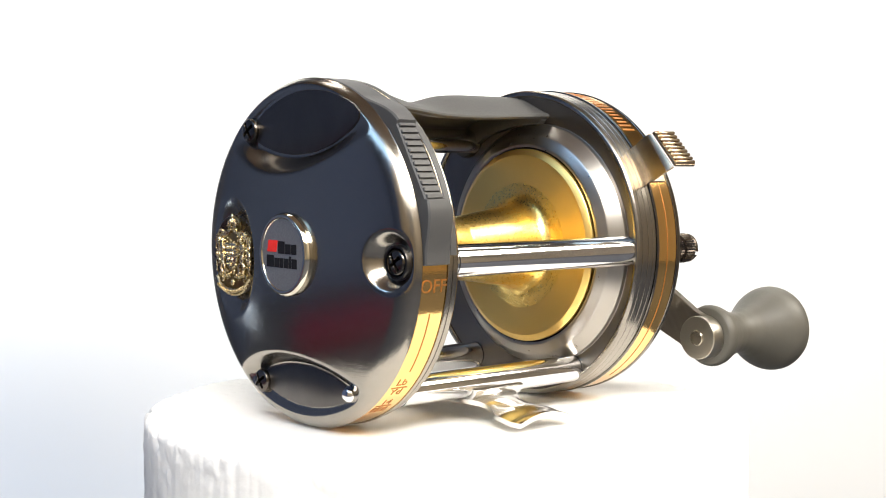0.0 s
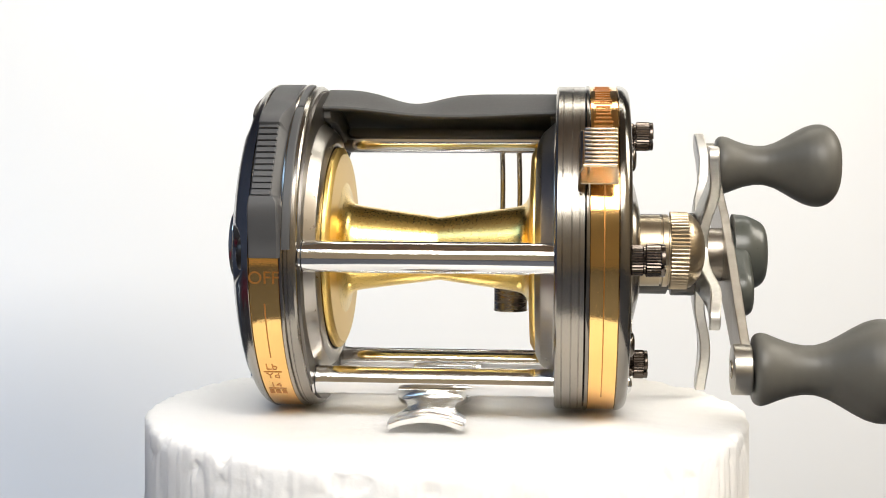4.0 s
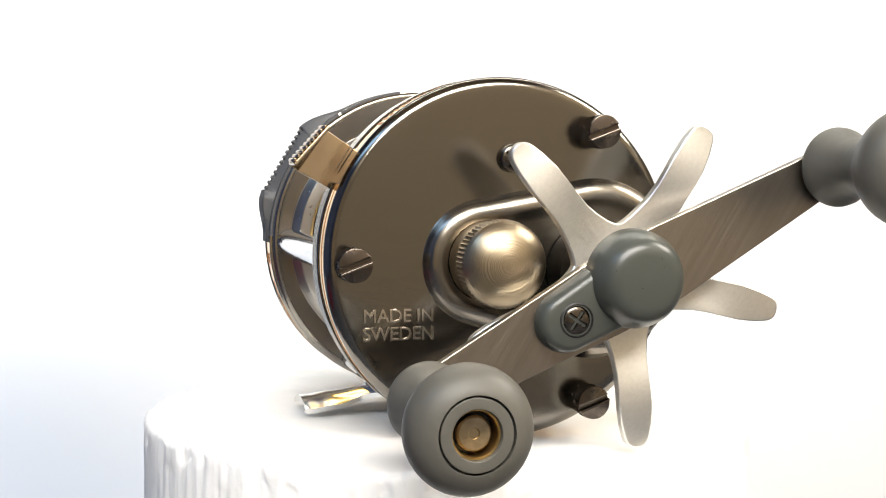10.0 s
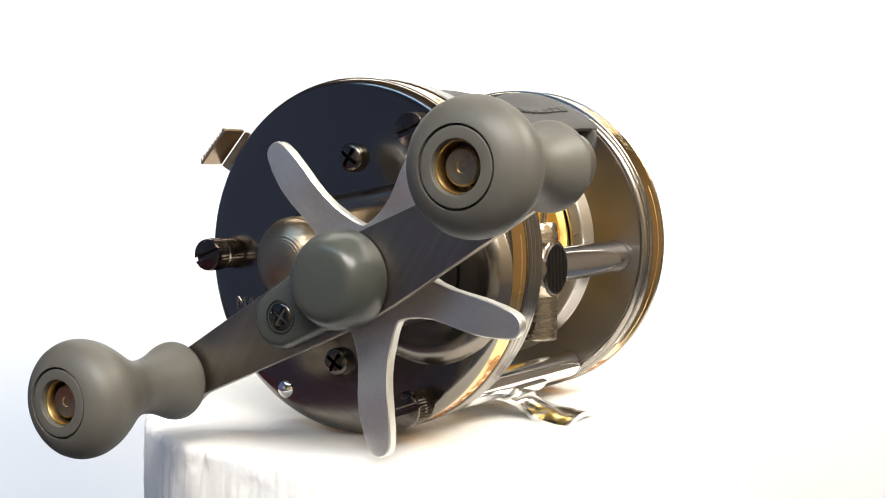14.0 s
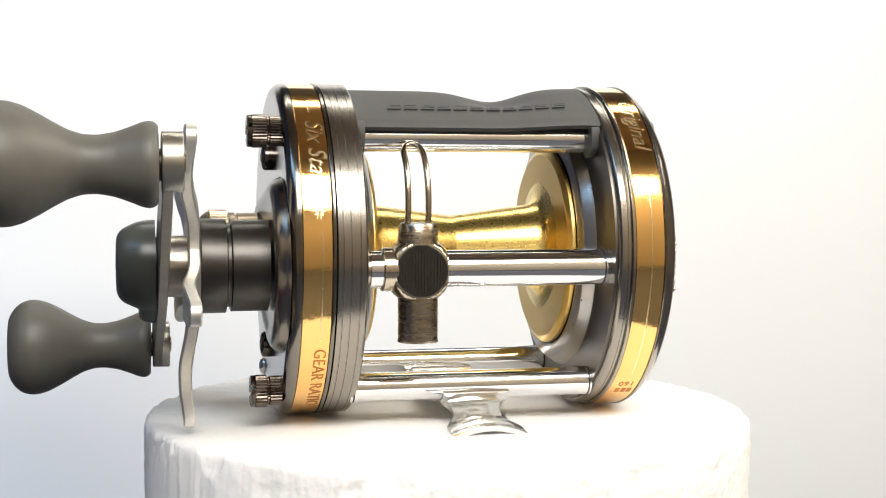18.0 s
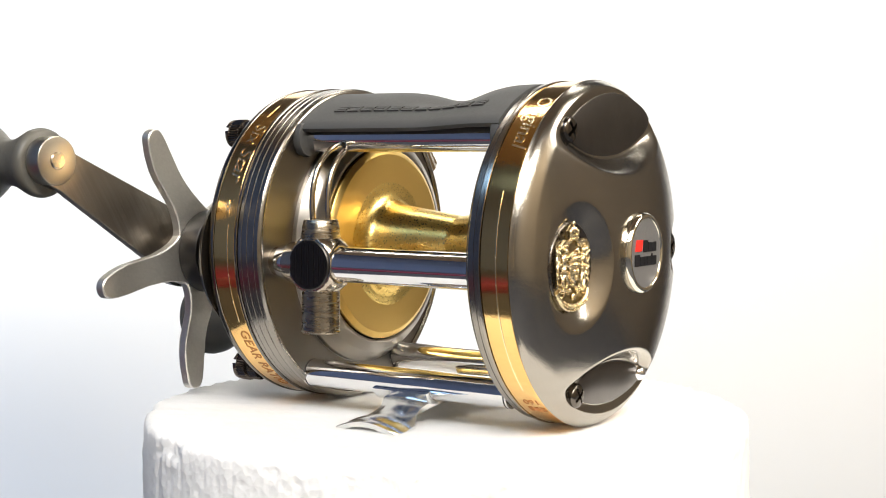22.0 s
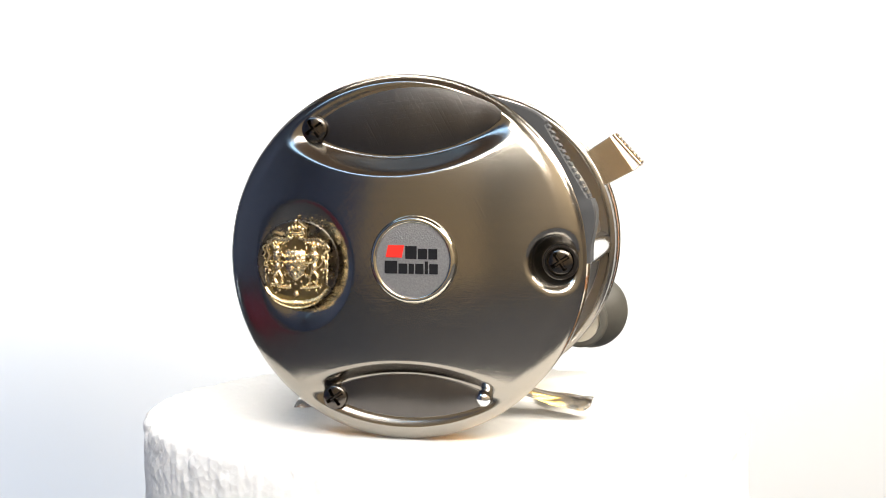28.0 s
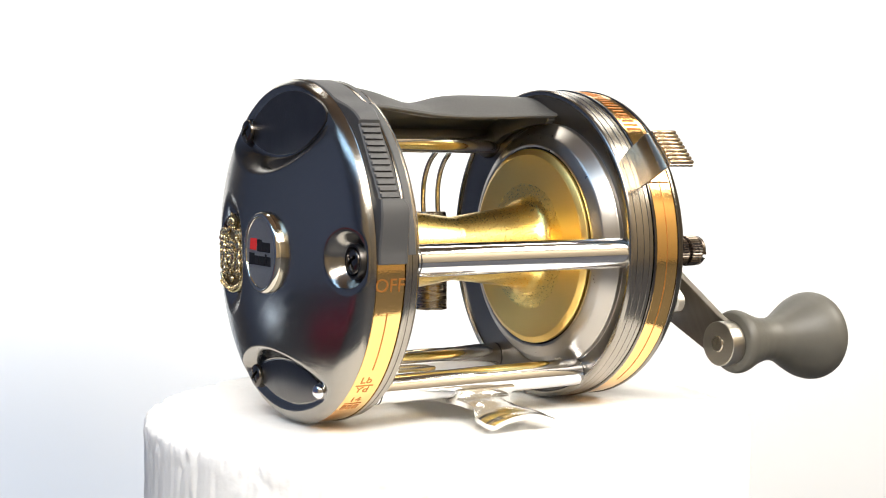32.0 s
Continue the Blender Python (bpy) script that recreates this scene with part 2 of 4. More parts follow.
def strip(x0, x1, r0, r1, a0, a1, segs=96, b=0.4):
    """A curved band with thickness, from angle a0 to a1."""
    r0, r1 = r0 + 0.8, r1 + 0.8
    bm = bmesh.new()
    rows = []
    sec = [(x0, r0), (x0, r1 - b), (x0 + b, r1), (x1 - b, r1), (x1, r1 - b), (x1, r0)]
    for i in range(segs + 1):
        a = radians(a0 + (a1 - a0) * i / segs)
        rows.append([(x, YC + r * math.cos(a), ZC + r * math.sin(a)) for x, r in sec])
    rings(bm, rows)
    return bm


def slab(bm, outline, x0, x1, b=1.0):
    """A plate across x with bevelled rims; outline in (y, z)."""
    n = len(outline)
    cen = Vector((sum(p[0] for p in outline) / n, sum(p[1] for p in outline) / n))
    area = sum(outline[i][0] * outline[(i + 1) % n][1] - outline[(i + 1) % n][0] * outline[i][1] for i in range(n))
    sg = 1 if area > 0 else -1

    def off(d):
        out = []
        for i in range(n):
            p, q, r = Vector(outline[i - 1]), Vector(outline[i]), Vector(outline[(i + 1) % n])
            t = (r - p)
            t = t.normalized() if t.length > 1e-6 else Vector((1, 0))
            nn = Vector((-t.y, t.x)) * sg
            out.append(q + nn * d)
        return out

    k = b * 0.3
    levels = [(x0, b), (x0 + k, k), (x0 + b, 0), (x1 - b, 0), (x1 - k, k), (x1, b)]
    rings(bm, [[(x, p.x, p.y) for p in off(d)] for x, d in levels])
    return bm


def box(bm, c, s, m=None, b=0.0):
    """A box with bevelled edges, c centre, s size, turned by m."""
    r = bmesh.ops.create_cube(bm, size=1)
    vs = r["verts"]
    bmesh.ops.scale(bm, vec=s, verts=vs)
    if b:
        es = list({e for v in vs for e in v.link_edges})
        g = bmesh.ops.bevel(bm, geom=es, offset=b, segments=2, affect="EDGES", profile=0.5)
        vs = list({v for f in g["faces"] for v in f.verts} | {v for v in vs if v.is_valid})
    if m is not None:
        bmesh.ops.transform(bm, matrix=m, verts=vs)
    bmesh.ops.translate(bm, vec=c, verts=vs)
    return vs


def tube(bm, pts, r, n=12):
    pts = [Vector(p) for p in pts]
    rows, ref = [], None
    for i, p in enumerate(pts):
        t = (pts[min(i + 1, len(pts) - 1)] - pts[max(i - 1, 0)]).normalized()
        if ref is None:
            ref = t.orthogonal().normalized()
        ref = (ref - t * ref.dot(t)).normalized()
        s = t.cross(ref)
        rows.append([p + (ref * math.cos(2 * math.pi * k / n) + s * math.sin(2 * math.pi * k / n)) * r for k in range(n)])
    rings(bm, rows)
    return bm


def spline(pts, n=8):
    """Smooth points through the given ones."""
    P = [Vector(p) for p in pts]
    out = []
    for i in range(len(P) - 1):
        a, b, c, d = P[max(i - 1, 0)], P[i], P[i + 1], P[min(i + 2, len(P) - 1)]
        for k in range(n):
            t = k / n
            out.append(0.5 * ((2 * b) + (c - a) * t + (2 * a - 5 * b + 4 * c - d) * t * t + (3 * b - a - 3 * c + d) * t ** 3))
    out.append(P[-1])
    return out


def smooth(t):
    t = min(1.0, max(0.0, t))
    return t * t * (3 - 2 * t)


def lettering(text, size, fn, thick=0.5, shear=0.0, space=1.0, bevel=0.0):
    """A bmesh of raised letters; fn maps (u, v, w) to a point in reel units. The text is centred on 0, 0."""
    cu = bpy.data.curves.new("lettering", "FONT")
    cu.body, cu.size, cu.extrude, cu.shear = text, size, thick, shear
    cu.bevel_depth, cu.bevel_resolution = bevel, 1
    cu.align_x, cu.align_y, cu.space_character, cu.resolution_u = "CENTER", "CENTER", space, 4
    ob = bpy.data.objects.new("lettering", cu)
    scene.collection.objects.link(ob)
    dg = bpy.context.evaluated_depsgraph_get()
    me = bpy.data.meshes.new_from_object(ob.evaluated_get(dg))
    bm = bmesh.new()
    bm.from_mesh(me)
    for v in bm.verts:
        v.co = Vector(fn(v.co.x, v.co.y, v.co.z))
    bpy.data.objects.remove(ob)
    bpy.data.curves.remove(cu)
    bpy.data.meshes.remove(me)
    return bm


def bars(bm, words, height, fn, thick=0.5, slant=0.0):
    """Plain upright bars in the place of a word: words is a list of (u, width)."""
    for u, w in words:
        ps = [(u, 0), (u + w, 0), (u + w, height), (u, height)]
        lo = [fn(a + slant * b, b - height / 2, -thick) for a, b in ps]
        hi = [fn(a + slant * b, b - height / 2, thick) for a, b in ps]
        rings(bm, [lo, hi])
    return bm


def put_bars(name, words, height, fn, mat, parent, label="", thick=0.12, slant=0.0):
    for word in words:
        part(name, bars(bmesh.new(), [word], height, fn, thick, slant=slant), mat, parent, label)


def on_rim(x, ang, r=115.6, down=False, flip=1):
    """Maps letters onto the rim: along x, or (down) running round it."""
    r = r + 0.8
    def fn(u, v, w):
        if down:
            a = radians(ang) - flip * u / r
            xx = x - flip * v
        else:
            a = radians(ang) + flip * v / r * (1 if math.cos(radians(ang)) > 0 else -1)
            xx = x + flip * u * (-1 if math.cos(radians(ang)) > 0 else 1)
        return (xx, YC + (r + w) * math.cos(a), ZC + (r + w) * math.sin(a))
    return fn


# ---- setting: table, sweep and an unseen room for the metal to reflect ----


def build_setting():
    bm = bmesh.new()
    rows = []
    for k in range(121):
        z = -0.45 + 0.95 * k / 120
        row = []
        for i in range(101):
            x = -0.38 + 0.76 * i / 100
            # Lower left bends away from the lamps: a shadow put into the paper's shape.
            shade_bend = smooth((-x + 0.02) / 0.36) * smooth((0.07 - z) / 0.26)
            row.append((x, 0.66 + 0.008 * math.sin(z * 9) + 0.085 * shade_bend, z))
        rows.append(row)
    rings(bm, rows, closed=False)
    sweep = finish("backdrop", bm, PAPER)
    tagged(sweep, "white paper backdrop behind the table, one lower corner bent back to darken it", "backdrop", kind="structure")
    md = sweep.modifiers.new("thickness", "SOLIDIFY")
    md.thickness, md.offset = 0.0015, -1
    for x, z, r in ((-0.2470, 0.2265, 0.0011), (-0.2025, 0.2020, 0.0010), (-0.1880, 0.2160, 0.0008)):
        b = bmesh.new()
        n = 10
        rings(b, [[(x + q * math.cos(2 * math.pi * i / n), y, z + q * math.sin(2 * math.pi * i / n)) for i in range(n)] for y, q in ((0.6605 + 0.008 * math.sin(z * 9) - 0.0012, r), (0.6605 + 0.008 * math.sin(z * 9) + 0.002, r))])
        finish("speck", b, SPECK, sweep)
    bm = bmesh.new()
    box(bm, (0, -0.25, -0.02), (1.6, 1.0, 0.036), b=0.004)
    tagged(finish("table_top", bm, TABLE), "dark slate table top under the foam block", "table", kind="structure")

    def wall(name, c, s, mat, label, m=None):
        b = bmesh.new()
        box(b, c, s)
        if m is not None:
            b.transform(m)
        tagged(finish(name, b, mat), label, "wall", kind="structure")
    # Unseen room: wall places and tones are chosen for the metal's reflections.
    wall("wall_west", (-1.45, 0, 0.5), (0.1, 3.8, 2.6), WALL_COOL, "unseen blue-grey room wall, toned for reflections in the reel")
    wall("wall_east", (1.15, 0, 0.5), (0.1, 3.8, 2.6), WALL_WARM, "unseen beige room wall, toned for reflections in the reel")
    wall("wall_south_1", (0.57, -1.05, 0.5), (2.46, 0.1, 2.6), WALL_SOUTH, "unseen tan room wall, toned for reflections in the reel")
    wall("wall_south_2", (-1.23, -1.03, 0.5), (1.14, 0.1, 2.6), WALL_COOL, "unseen blue-grey room wall, toned for reflections in the reel")
    wall("unseen_slant_wall", (0, 0, 0.5), (0.06, 1.5, 2.6), WALL_SLANT, "unseen slanting tan wall, set where the reel reflects it", pose(0.525, -0.56, 0, 0, 0, -52))
    wall("wall_north", (0, 1.55, 0.5), (3.6, 0.1, 2.6), WALL_BACK, "dim grey painted room wall")
    # Unseen ceiling, tan so that the bands' tops reflect copper.
    b = bmesh.new()
    box(b, (0, 0, 1.85), (3.8, 3.8, 0.1))
    tagged(finish("ceiling", b, CEILING), "unseen tan room ceiling, toned for reflections in the gold bands", "ceiling", kind="structure")
    b = bmesh.new()
    box(b, (0, 0, -0.83), (3.8, 3.8, 0.1))
    tagged(finish("floor", b, FLOORM), "plain brown room floor", "floor", kind="structure")


def build_red_slab():
    """Unseen red slab on the table beside the block, added for the red streak in the metal."""
    red_slab = new("red_stand_in")
    tagged(red_slab, "flat red slab standing in for an unseen red thing reflected in the reel", "storage box")
    red_slab.location = (-0.36, -0.09, 0.0)
    bm = bmesh.new()
    box(bm, (0, 0, 0.010), (0.13, 0.26, 0.020), b=0.006)
    finish("slab_base", bm, SLAB_RED, red_slab)
    bm = bmesh.new()
    box(bm, (0, 0, 0.0245), (0.136, 0.266, 0.009), b=0.005)
    finish("slab_top", bm, SLAB_RED, red_slab)


def build_foam():
    bm = bmesh.new()
    R, H, n = 0.05085, TABLE_TO_TOP, 900
    prof = [(0.0, H), (R * 0.3, H), (R * 0.6, H), (R * 0.8, H), (R * 0.9, H)]
    for i in range(9):
        a = radians(90 * i / 8)
        prof.append((R - 0.0011 + 0.0011 * math.sin(a), H - 0.0011 + 0.0011 * math.cos(a)))
    for i in range(1, 61):
        prof.append((R + 0.0003 * i / 60, H - 0.0011 - (H - 0.0041) * (i / 60) ** 1.6))
    rows = []
    for k, (r, z) in enumerate(prof):
        row = []
        for i in range(n):
            a = 2 * math.pi * i / n
            p = Vector((math.cos(a), math.sin(a), 0))
            q = p * r + Vector((0, 0, z))
            edge = smooth((r - R * 0.86) / (R * 0.1))
            d = noise.noise(q * 60) * 0.0003 + noise.noise(Vector((p.x * 46, p.y * 46, z * 50))) * 0.00022 * edge
            d += noise.noise(Vector((p.x * 95, p.y * 95, z * 90))) * 0.00016 * edge
            chip = smooth((noise.noise(Vector((p.x * 14, p.y * 14, z * 300 + 4))) - 0.12) / 0.2) * smooth((z - H + 0.006) / 0.004)
            d += edge * (noise.noise(q * 420) * 0.00016 - chip * (0.00045 + 0.0005 * noise.noise(q * 300)))
            top = -abs(noise.noise(q * 260)) * (0.00025 + 0.00045 * edge)
            row.append((q.x + p.x * d * edge, q.y + p.y * d * edge, q.z + (top + d * 0.3 * edge if z > H - 0.0035 else 0)))
        rows.append(row)
    rings(bm, rows)
    ob = finish("foam_block", bm, FOAM, sharp=80)
    ob.location = (0, 0, 0.002)
    return tagged(ob, "round white polystyrene foam block with rough beaded sides", "foam block")


# ---- the reel ----


def lens_distance(y, z, left, right, low, high):
    """Distance outside a lens bounded by two arcs through left and right."""
    def circ(p, q, m):
        ax, ay, bx, by, cx, cy = *p, *q, *m
        d = 2 * (ax * (by - cy) + bx * (cy - ay) + cx * (ay - by))
        ux = ((ax * ax + ay * ay) * (by - cy) + (bx * bx + by * by) * (cy - ay) + (cx * cx + cy * cy) * (ay - by)) / d
        uy = ((ax * ax + ay * ay) * (cx - bx) + (bx * bx + by * by) * (ax - cx) + (cx * cx + cy * cy) * (bx - ax)) / d
        return ux, uy, math.hypot(ax - ux, ay - uy)
    ds = []
    for m in (low, high):
        ux, uy, r = circ(left, right, m)
        ds.append(math.hypot(y - ux, z - uy) - r)
    h = max(0.0, 12.0 - abs(ds[0] - ds[1])) / 12.0
    return max(ds) + 3.0 * h * h


def dome_x(y, z):
    r = math.hypot(y - YC, z - ZC)
    x = -127.5 - 20 * (1 - (r / 114.8) ** 2.3)
    if r > 104.0:
        k = min(1.0, (r - 104.0) / 11.9)
        x += 7.4 * (1 - math.sqrt(max(0.0, 1 - k * k)))
    dents = [
        (-127.4, lens_distance(y, z, (67, 86), (-70, 98), (-2, 71.2), (-4, 116)), 12.5),
        (-127.2, lens_distance(y, z, (58, -80), (-64, -80), (-2.5, -65.3), (-2.5, -95.2)), 9.0),
        (-135.0, math.hypot((y - 67.0) * 1.12, z - 2.5) - 28.0, 16.0),
        (-125.0, math.hypot(y + 98.5, z - 7.5) - 11.8, 8.5),
    ]
    for floor, sd, w in dents:
        if x < floor:
            t = min(1.0, max(0.0, sd / w))
            x = floor + (x - floor) * (0.4 * smooth(t) + 0.6 * (1 - (1 - t) ** 1.5))
    return x


def phillips(reel, c, r, out, parent=None):
    """A black cross-head screw; c its seat, out = +1 or -1 along x."""
    x, y, z = c
    bm = bmesh.new()
    h, n = r * 0.55, 72
    rows = [[(q, y + r * math.cos(2 * math.pi * i / n), z + r * math.sin(2 * math.pi * i / n)) for i in range(n)] for q in (x - out * 4.0, x)]
    for k in range(17):
        f = 1.0 - k / 16.5
        row = []
        for i in range(n):
            a = 2 * math.pi * i / n
            u, v = r * f * math.cos(a + 0.6), r * f * math.sin(a + 0.6)
            top = h * (0.45 + 0.55 * math.sqrt(max(0.0, 1 - f ** 3)))
            arm = min(abs(u), abs(v)) - r * 0.13
            if arm < 0 and f < 0.72:
                top -= h * 0.75 * smooth(-arm / (r * 0.05))
            row.append((x + out * top, y + r * f * math.cos(a), z + r * f * math.sin(a)))
        rows.append(row)
    rings(bm, rows)
    return part("screw", bm, SCREW, parent or reel, "black cross-head screw", sharp=40)


def knurled_screw(reel, y, z, x1, r=10.8):
    bm = bmesh.new()
    lathe(bm, [(126.8, r - 0.9), (134.2, r - 0.9), (134.8, r - 1.8), (136.0, r - 1.8), (136.6, r), (x1 - 3.4, r), (x1 - 3.0, r - 0.3)], y, z, 132, teeth=(126, x1 - 3.2, 33, 0.9))
    s = part("thumb_screw", bm, THUMB, reel, "black knurled take-down screw with a slot", sharp=25)
    for k in (0, 1):
        bm = bmesh.new()
        out = [(y + (r - 0.3) * math.cos(radians(a)), z + (r - 0.3) * math.sin(radians(a))) for a in range(8, 174, 11)]
        turn = radians(20 + 180 * k)
        out = [(y + (p - y) * math.cos(turn) - (q - z) * math.sin(turn), z + (p - y) * math.sin(turn) + (q - z) * math.cos(turn)) for p, q in out]
        slab(bm, out, x1 - 3.1, x1, 0.6)
        part("screw_head_half", bm, THUMB, s)


def build_left_side(reel):
    bm = bmesh.new()
    rows = []
    n = 400
    rads = [0.3 + 115.5 * i / 124 for i in range(125)]
    for r in rads:
        row = []
        for i in range(n):
            a = 2 * math.pi * i / n
            y, z = YC + r * math.cos(a), ZC + r * math.sin(a)
            row.append((dome_x(y, z), y, z))
        rows.append(row)
    for x, r in ((-120.3, 116.2), (-120.0, 116.0), (-119.8, 114.3), (-99.6, 114.3), (-99.4, 116.0), (-98.8, 116.2), (-97.6, 116.2), (-97.2, 115.6)):
        rows.append([(x, YC + r * math.cos(2 * math.pi * i / n), ZC + r * math.sin(2 * math.pi * i / n)) for i in range(n)])
    rings(bm, rows)
    cap = part("left_side_plate", bm, GUN, reel, "domed polished gunmetal side plate with scalloped recesses", sharp=50)
    phillips(reel, (-127.6, 58.5, 88.6), 8.5, -1)
    phillips(reel, (-127.6, 45, -82.6), 8.0, -1)
    bm = bmesh.new()
    lathe(bm, [(-124, 11.2), (-127.6, 11.2), (-128.6, 10.6), (-128.6, 9.4), (-126, 9.2), (-126, 0)], -99, 7, 40)
    part("screw_cup", bm, BLACK, reel, "black recessed screw cup")
    phillips(reel, (-125.8, -99, 7), 8.4, -1)
    bm = bmesh.new()
    lathe(bm, [(-125, 5.5), (-128.2, 5.4), (-130.5, 4.4), (-132.1, 2.4), (-132.5, 0)], -51.5, -80, 24)
    part("rivet", bm, CHROME, reel, "small domed chrome rivet")
    # matt floors of the two long recesses
    for cy, cz, left, right, low, high, x in ((-2, 94, (67, 86), (-70, 98), (-2, 71.2), (-4, 116), -128.1), (-3, -80, (58, -80), (-64, -80), (-2.5, -65.3), (-2.5, -95.2), -127.9)):
        outl = []
        for i in range(72):
            a = 2 * math.pi * i / 72
            r = 0.0
            while lens_distance(cy + r * math.cos(a), cz + r * math.sin(a), left, right, low, high) < -1.6 and r < 90:
                r += 0.4
            outl.append((cy + r * math.cos(a), cz + r * math.sin(a)))
        part("recess_floor", slab(bmesh.new(), outl, x, x + 2.0, 0.2), FLOOR_METAL, cap, "matt charcoal recess floor")
    # badge
    by, bz = -11.0, 8.0
    bm = bmesh.new()
    lathe(bm, fillet([(-143, 27.2), (-149.5, 27.2), (-152.0, 25.6), (-152.0, 23.6), (-150.8, 22.8), (-149, 22.8)], 0.9), by, bz, 72)
    ring = part("badge", bm, TINTED, reel, "round badge with a chrome ring", sharp=60)
    bm = bmesh.new()
    lathe(bm, [(-148, 22.9), (-150.9, 22.9), (-151.0, 20), (-151.0, 0)], by, bz, 64)
    part("badge_face", bm, BADGE, ring, "speckled silver badge face")

    def face(u, v, w):
        return (-151.15 - w, by - u, bz + v)
    bm = bmesh.new()
    bars(bm, [(-17.0, 10.2)], 7.6, lambda u, v, w: face(u, v + 5.2, w), 0.2, slant=0.2)
    part("badge_mark", bm, RED, ring, "red slanted mark")
    for words, h, dz in (([(-4.6, 7.2), (3.4, 5.8), (10.0, 5.6)], 8.0, 4.6), ([(-17.6, 8.0), (-8.8, 5.6), (-2.4, 3.4), (1.8, 5.2), (7.8, 2.0), (10.6, 5.4)], 7.8, -4.6)):
        for k, (u, w) in enumerate(words):
            bm = bmesh.new()
            hh = h if k == 0 or w < 2.5 else h * 0.8
            bars(bm, [(u, w)], hh, lambda a, b, c: face(a, b + dz - (h - hh) / 2, c), 0.2)
            part("badge_bar", bm, DARK, ring)
    bm = bmesh.new()
    lathe(bm, [(-133.5, 27.6), (-135.7, 27.6), (-136.4, 27.0), (-136.4, 26.2), (-135.5, 25.4), (-135.5, 0)], 67.5, 3.5, 72)
    part("emblem_seat", bm, SEAT, cap, "dark round seat under the emblem", sharp=50)
    # emblem: crown, mantle, shield with a supporter on each side, scroll
    bm = bmesh.new()
    cy, cz, ex = 68.2, 3.0, -137.1

    def blob(u, v, su, sv, sx=1.6, dx=0.0):
        r = bmesh.ops.create_icosphere(bm, subdivisions=2, radius=1)
        bmesh.ops.scale(bm, vec=(sx, su, sv), verts=r["verts"])
        bmesh.ops.translate(bm, vec=(ex - dx, cy - u, cz + v), verts=r["verts"])

    def cord(pts, r):
        tube(bm, spline([(ex - d, cy - u, cz + v) for u, v, d in pts], 4), r, 6)
    half = [(0, 28.0), (3.2, 25.6), (6.6, 22.8), (6.2, 16.6), (14.5, 17.0), (20.2, 13.2), (20.6, 4.0), (19.2, -6.0), (18.6, -12.4), (21.6, -14.2), (20.2, -19.0), (12.0, -25.2), (0, -28.0)]
    outline = half + [(-u, v) for u, v in half[-2:0:-1]]
    back = bmesh.new()
    rings(back, [[(x, cy - u * k, cz + v * k) for u, v in outline] for x, k in ((ex + 4.6, 1.0), (ex + 0.6, 0.99), (ex + 0.2, 0.97))])
    blob(0, 27.2, 1.3, 1.6, 1.3, 1)
    for u in (-4.6, -2.3, 0, 2.3, 4.6):
        blob(u, 23.2 - 0.08 * u * u, 1.3, 2.4, 1.6, 1)
    cord([(-6, 20, 1), (0, 19.2, 1.6), (6, 20, 1)], 1.2)
    for k in range(5):
        blob(-4.8 + 2.4 * k, 17.6, 0.8, 0.9, 1.2, 1)
    for s in (-1, 1):
        cord([(s * 2, 16.8, 0.6), (s * 9, 15.5, 1.0), (s * 14, 16.2, 1.4), (s * 19, 13.0, 1.0)], 1.5)
        cord([(s * 19, 13, 1), (s * 19.5, 9, 0.6), (s * 18, 5, 0.2), (s * 19.6, 0, 0.2), (s * 18, -5, 0)], 1.1)
        cord([(s * 5, 15, 0.4), (s * 10, 12.8, 0.8), (s * 15, 13.5, 0.8)], 0.9)
        blob(s * 12.2, 10.0, 2.4, 2.4, 2.2, 1.4)
        blob(s * 13.6, 10.8, 1.2, 1.6, 2.2, 2.4)
        blob(s * 12.6, 4.6, 3.0, 4.6, 2.2, 1.0)
        blob(s * 12.0, -2.2, 2.4, 4.2, 2.0, 0.9)
        cord([(s * 12, 6, 2), (s * 9, 6.5, 3), (s * 7.4, 4.6, 3.4)], 1.1)
        cord([(s * 12, 2, 2), (s * 9, 1.0, 3), (s * 7.2, 1.4, 3.4)], 1.0)
        cord([(s * 12, -4, 1.4), (s * 14.5, -8, 1.2), (s * 12.6, -12.5, 1.0)], 1.3)
        cord([(s * 11.5, -4, 1.4), (s * 9, -8.5, 1.6), (s * 9.6, -12.5, 1.2)], 1.2)
        cord([(s * 14, -2, 0.6), (s * 17.2, 1, 0.6), (s * 16.6, 6, 0.4)], 0.7)
        cord([(s * 3, -15.0, 0.6), (s * 10, -14.6, 0.8), (s * 17, -13.2, 0.4)], 1.2)
    sh = [(-7, 9), (7, 9), (7, -2), (5.4, -7), (0, -11), (-5.4, -7), (-7, -2)]
    rings(bm, [[(x, cy - u * k, cz + v * k) for u, v in sh] for x, k in ((ex + 2, 1.0), (ex - 2.2, 1.0), (ex - 3.0, 0.9))])
    for u, v in ((-3.4, 5.4), (0, 5.4), (3.4, 5.4), (-3.4, 1.4), (0, 1.4), (3.4, 1.4), (-2.4, -2.8), (2.4, -2.8), (0, -6.6)):
        blob(u, v, 1.2, 1.4, 1.0, 3.2)
    cord([(-20.5, -15.5, 0.2), (-16, -20.5, 0.8), (-8, -23.6, 1.2), (0, -24.4, 1.4), (8, -23.6, 1.2), (16, -20.5, 0.8), (20.5, -15.5, 0.2)], 1.5)
    cord([(-19, -18.5, 0.2), (-12, -25.0, 0.8), (0, -27.8, 1.0), (12, -25.0, 0.8), (19, -18.5, 0.2)], 0.9)
    for k in range(17):
        u = -16 + 2 * k
        blob(u, -25.4 + 0.0165 * u * u, 0.45, 1.3, 0.9, 3.0)
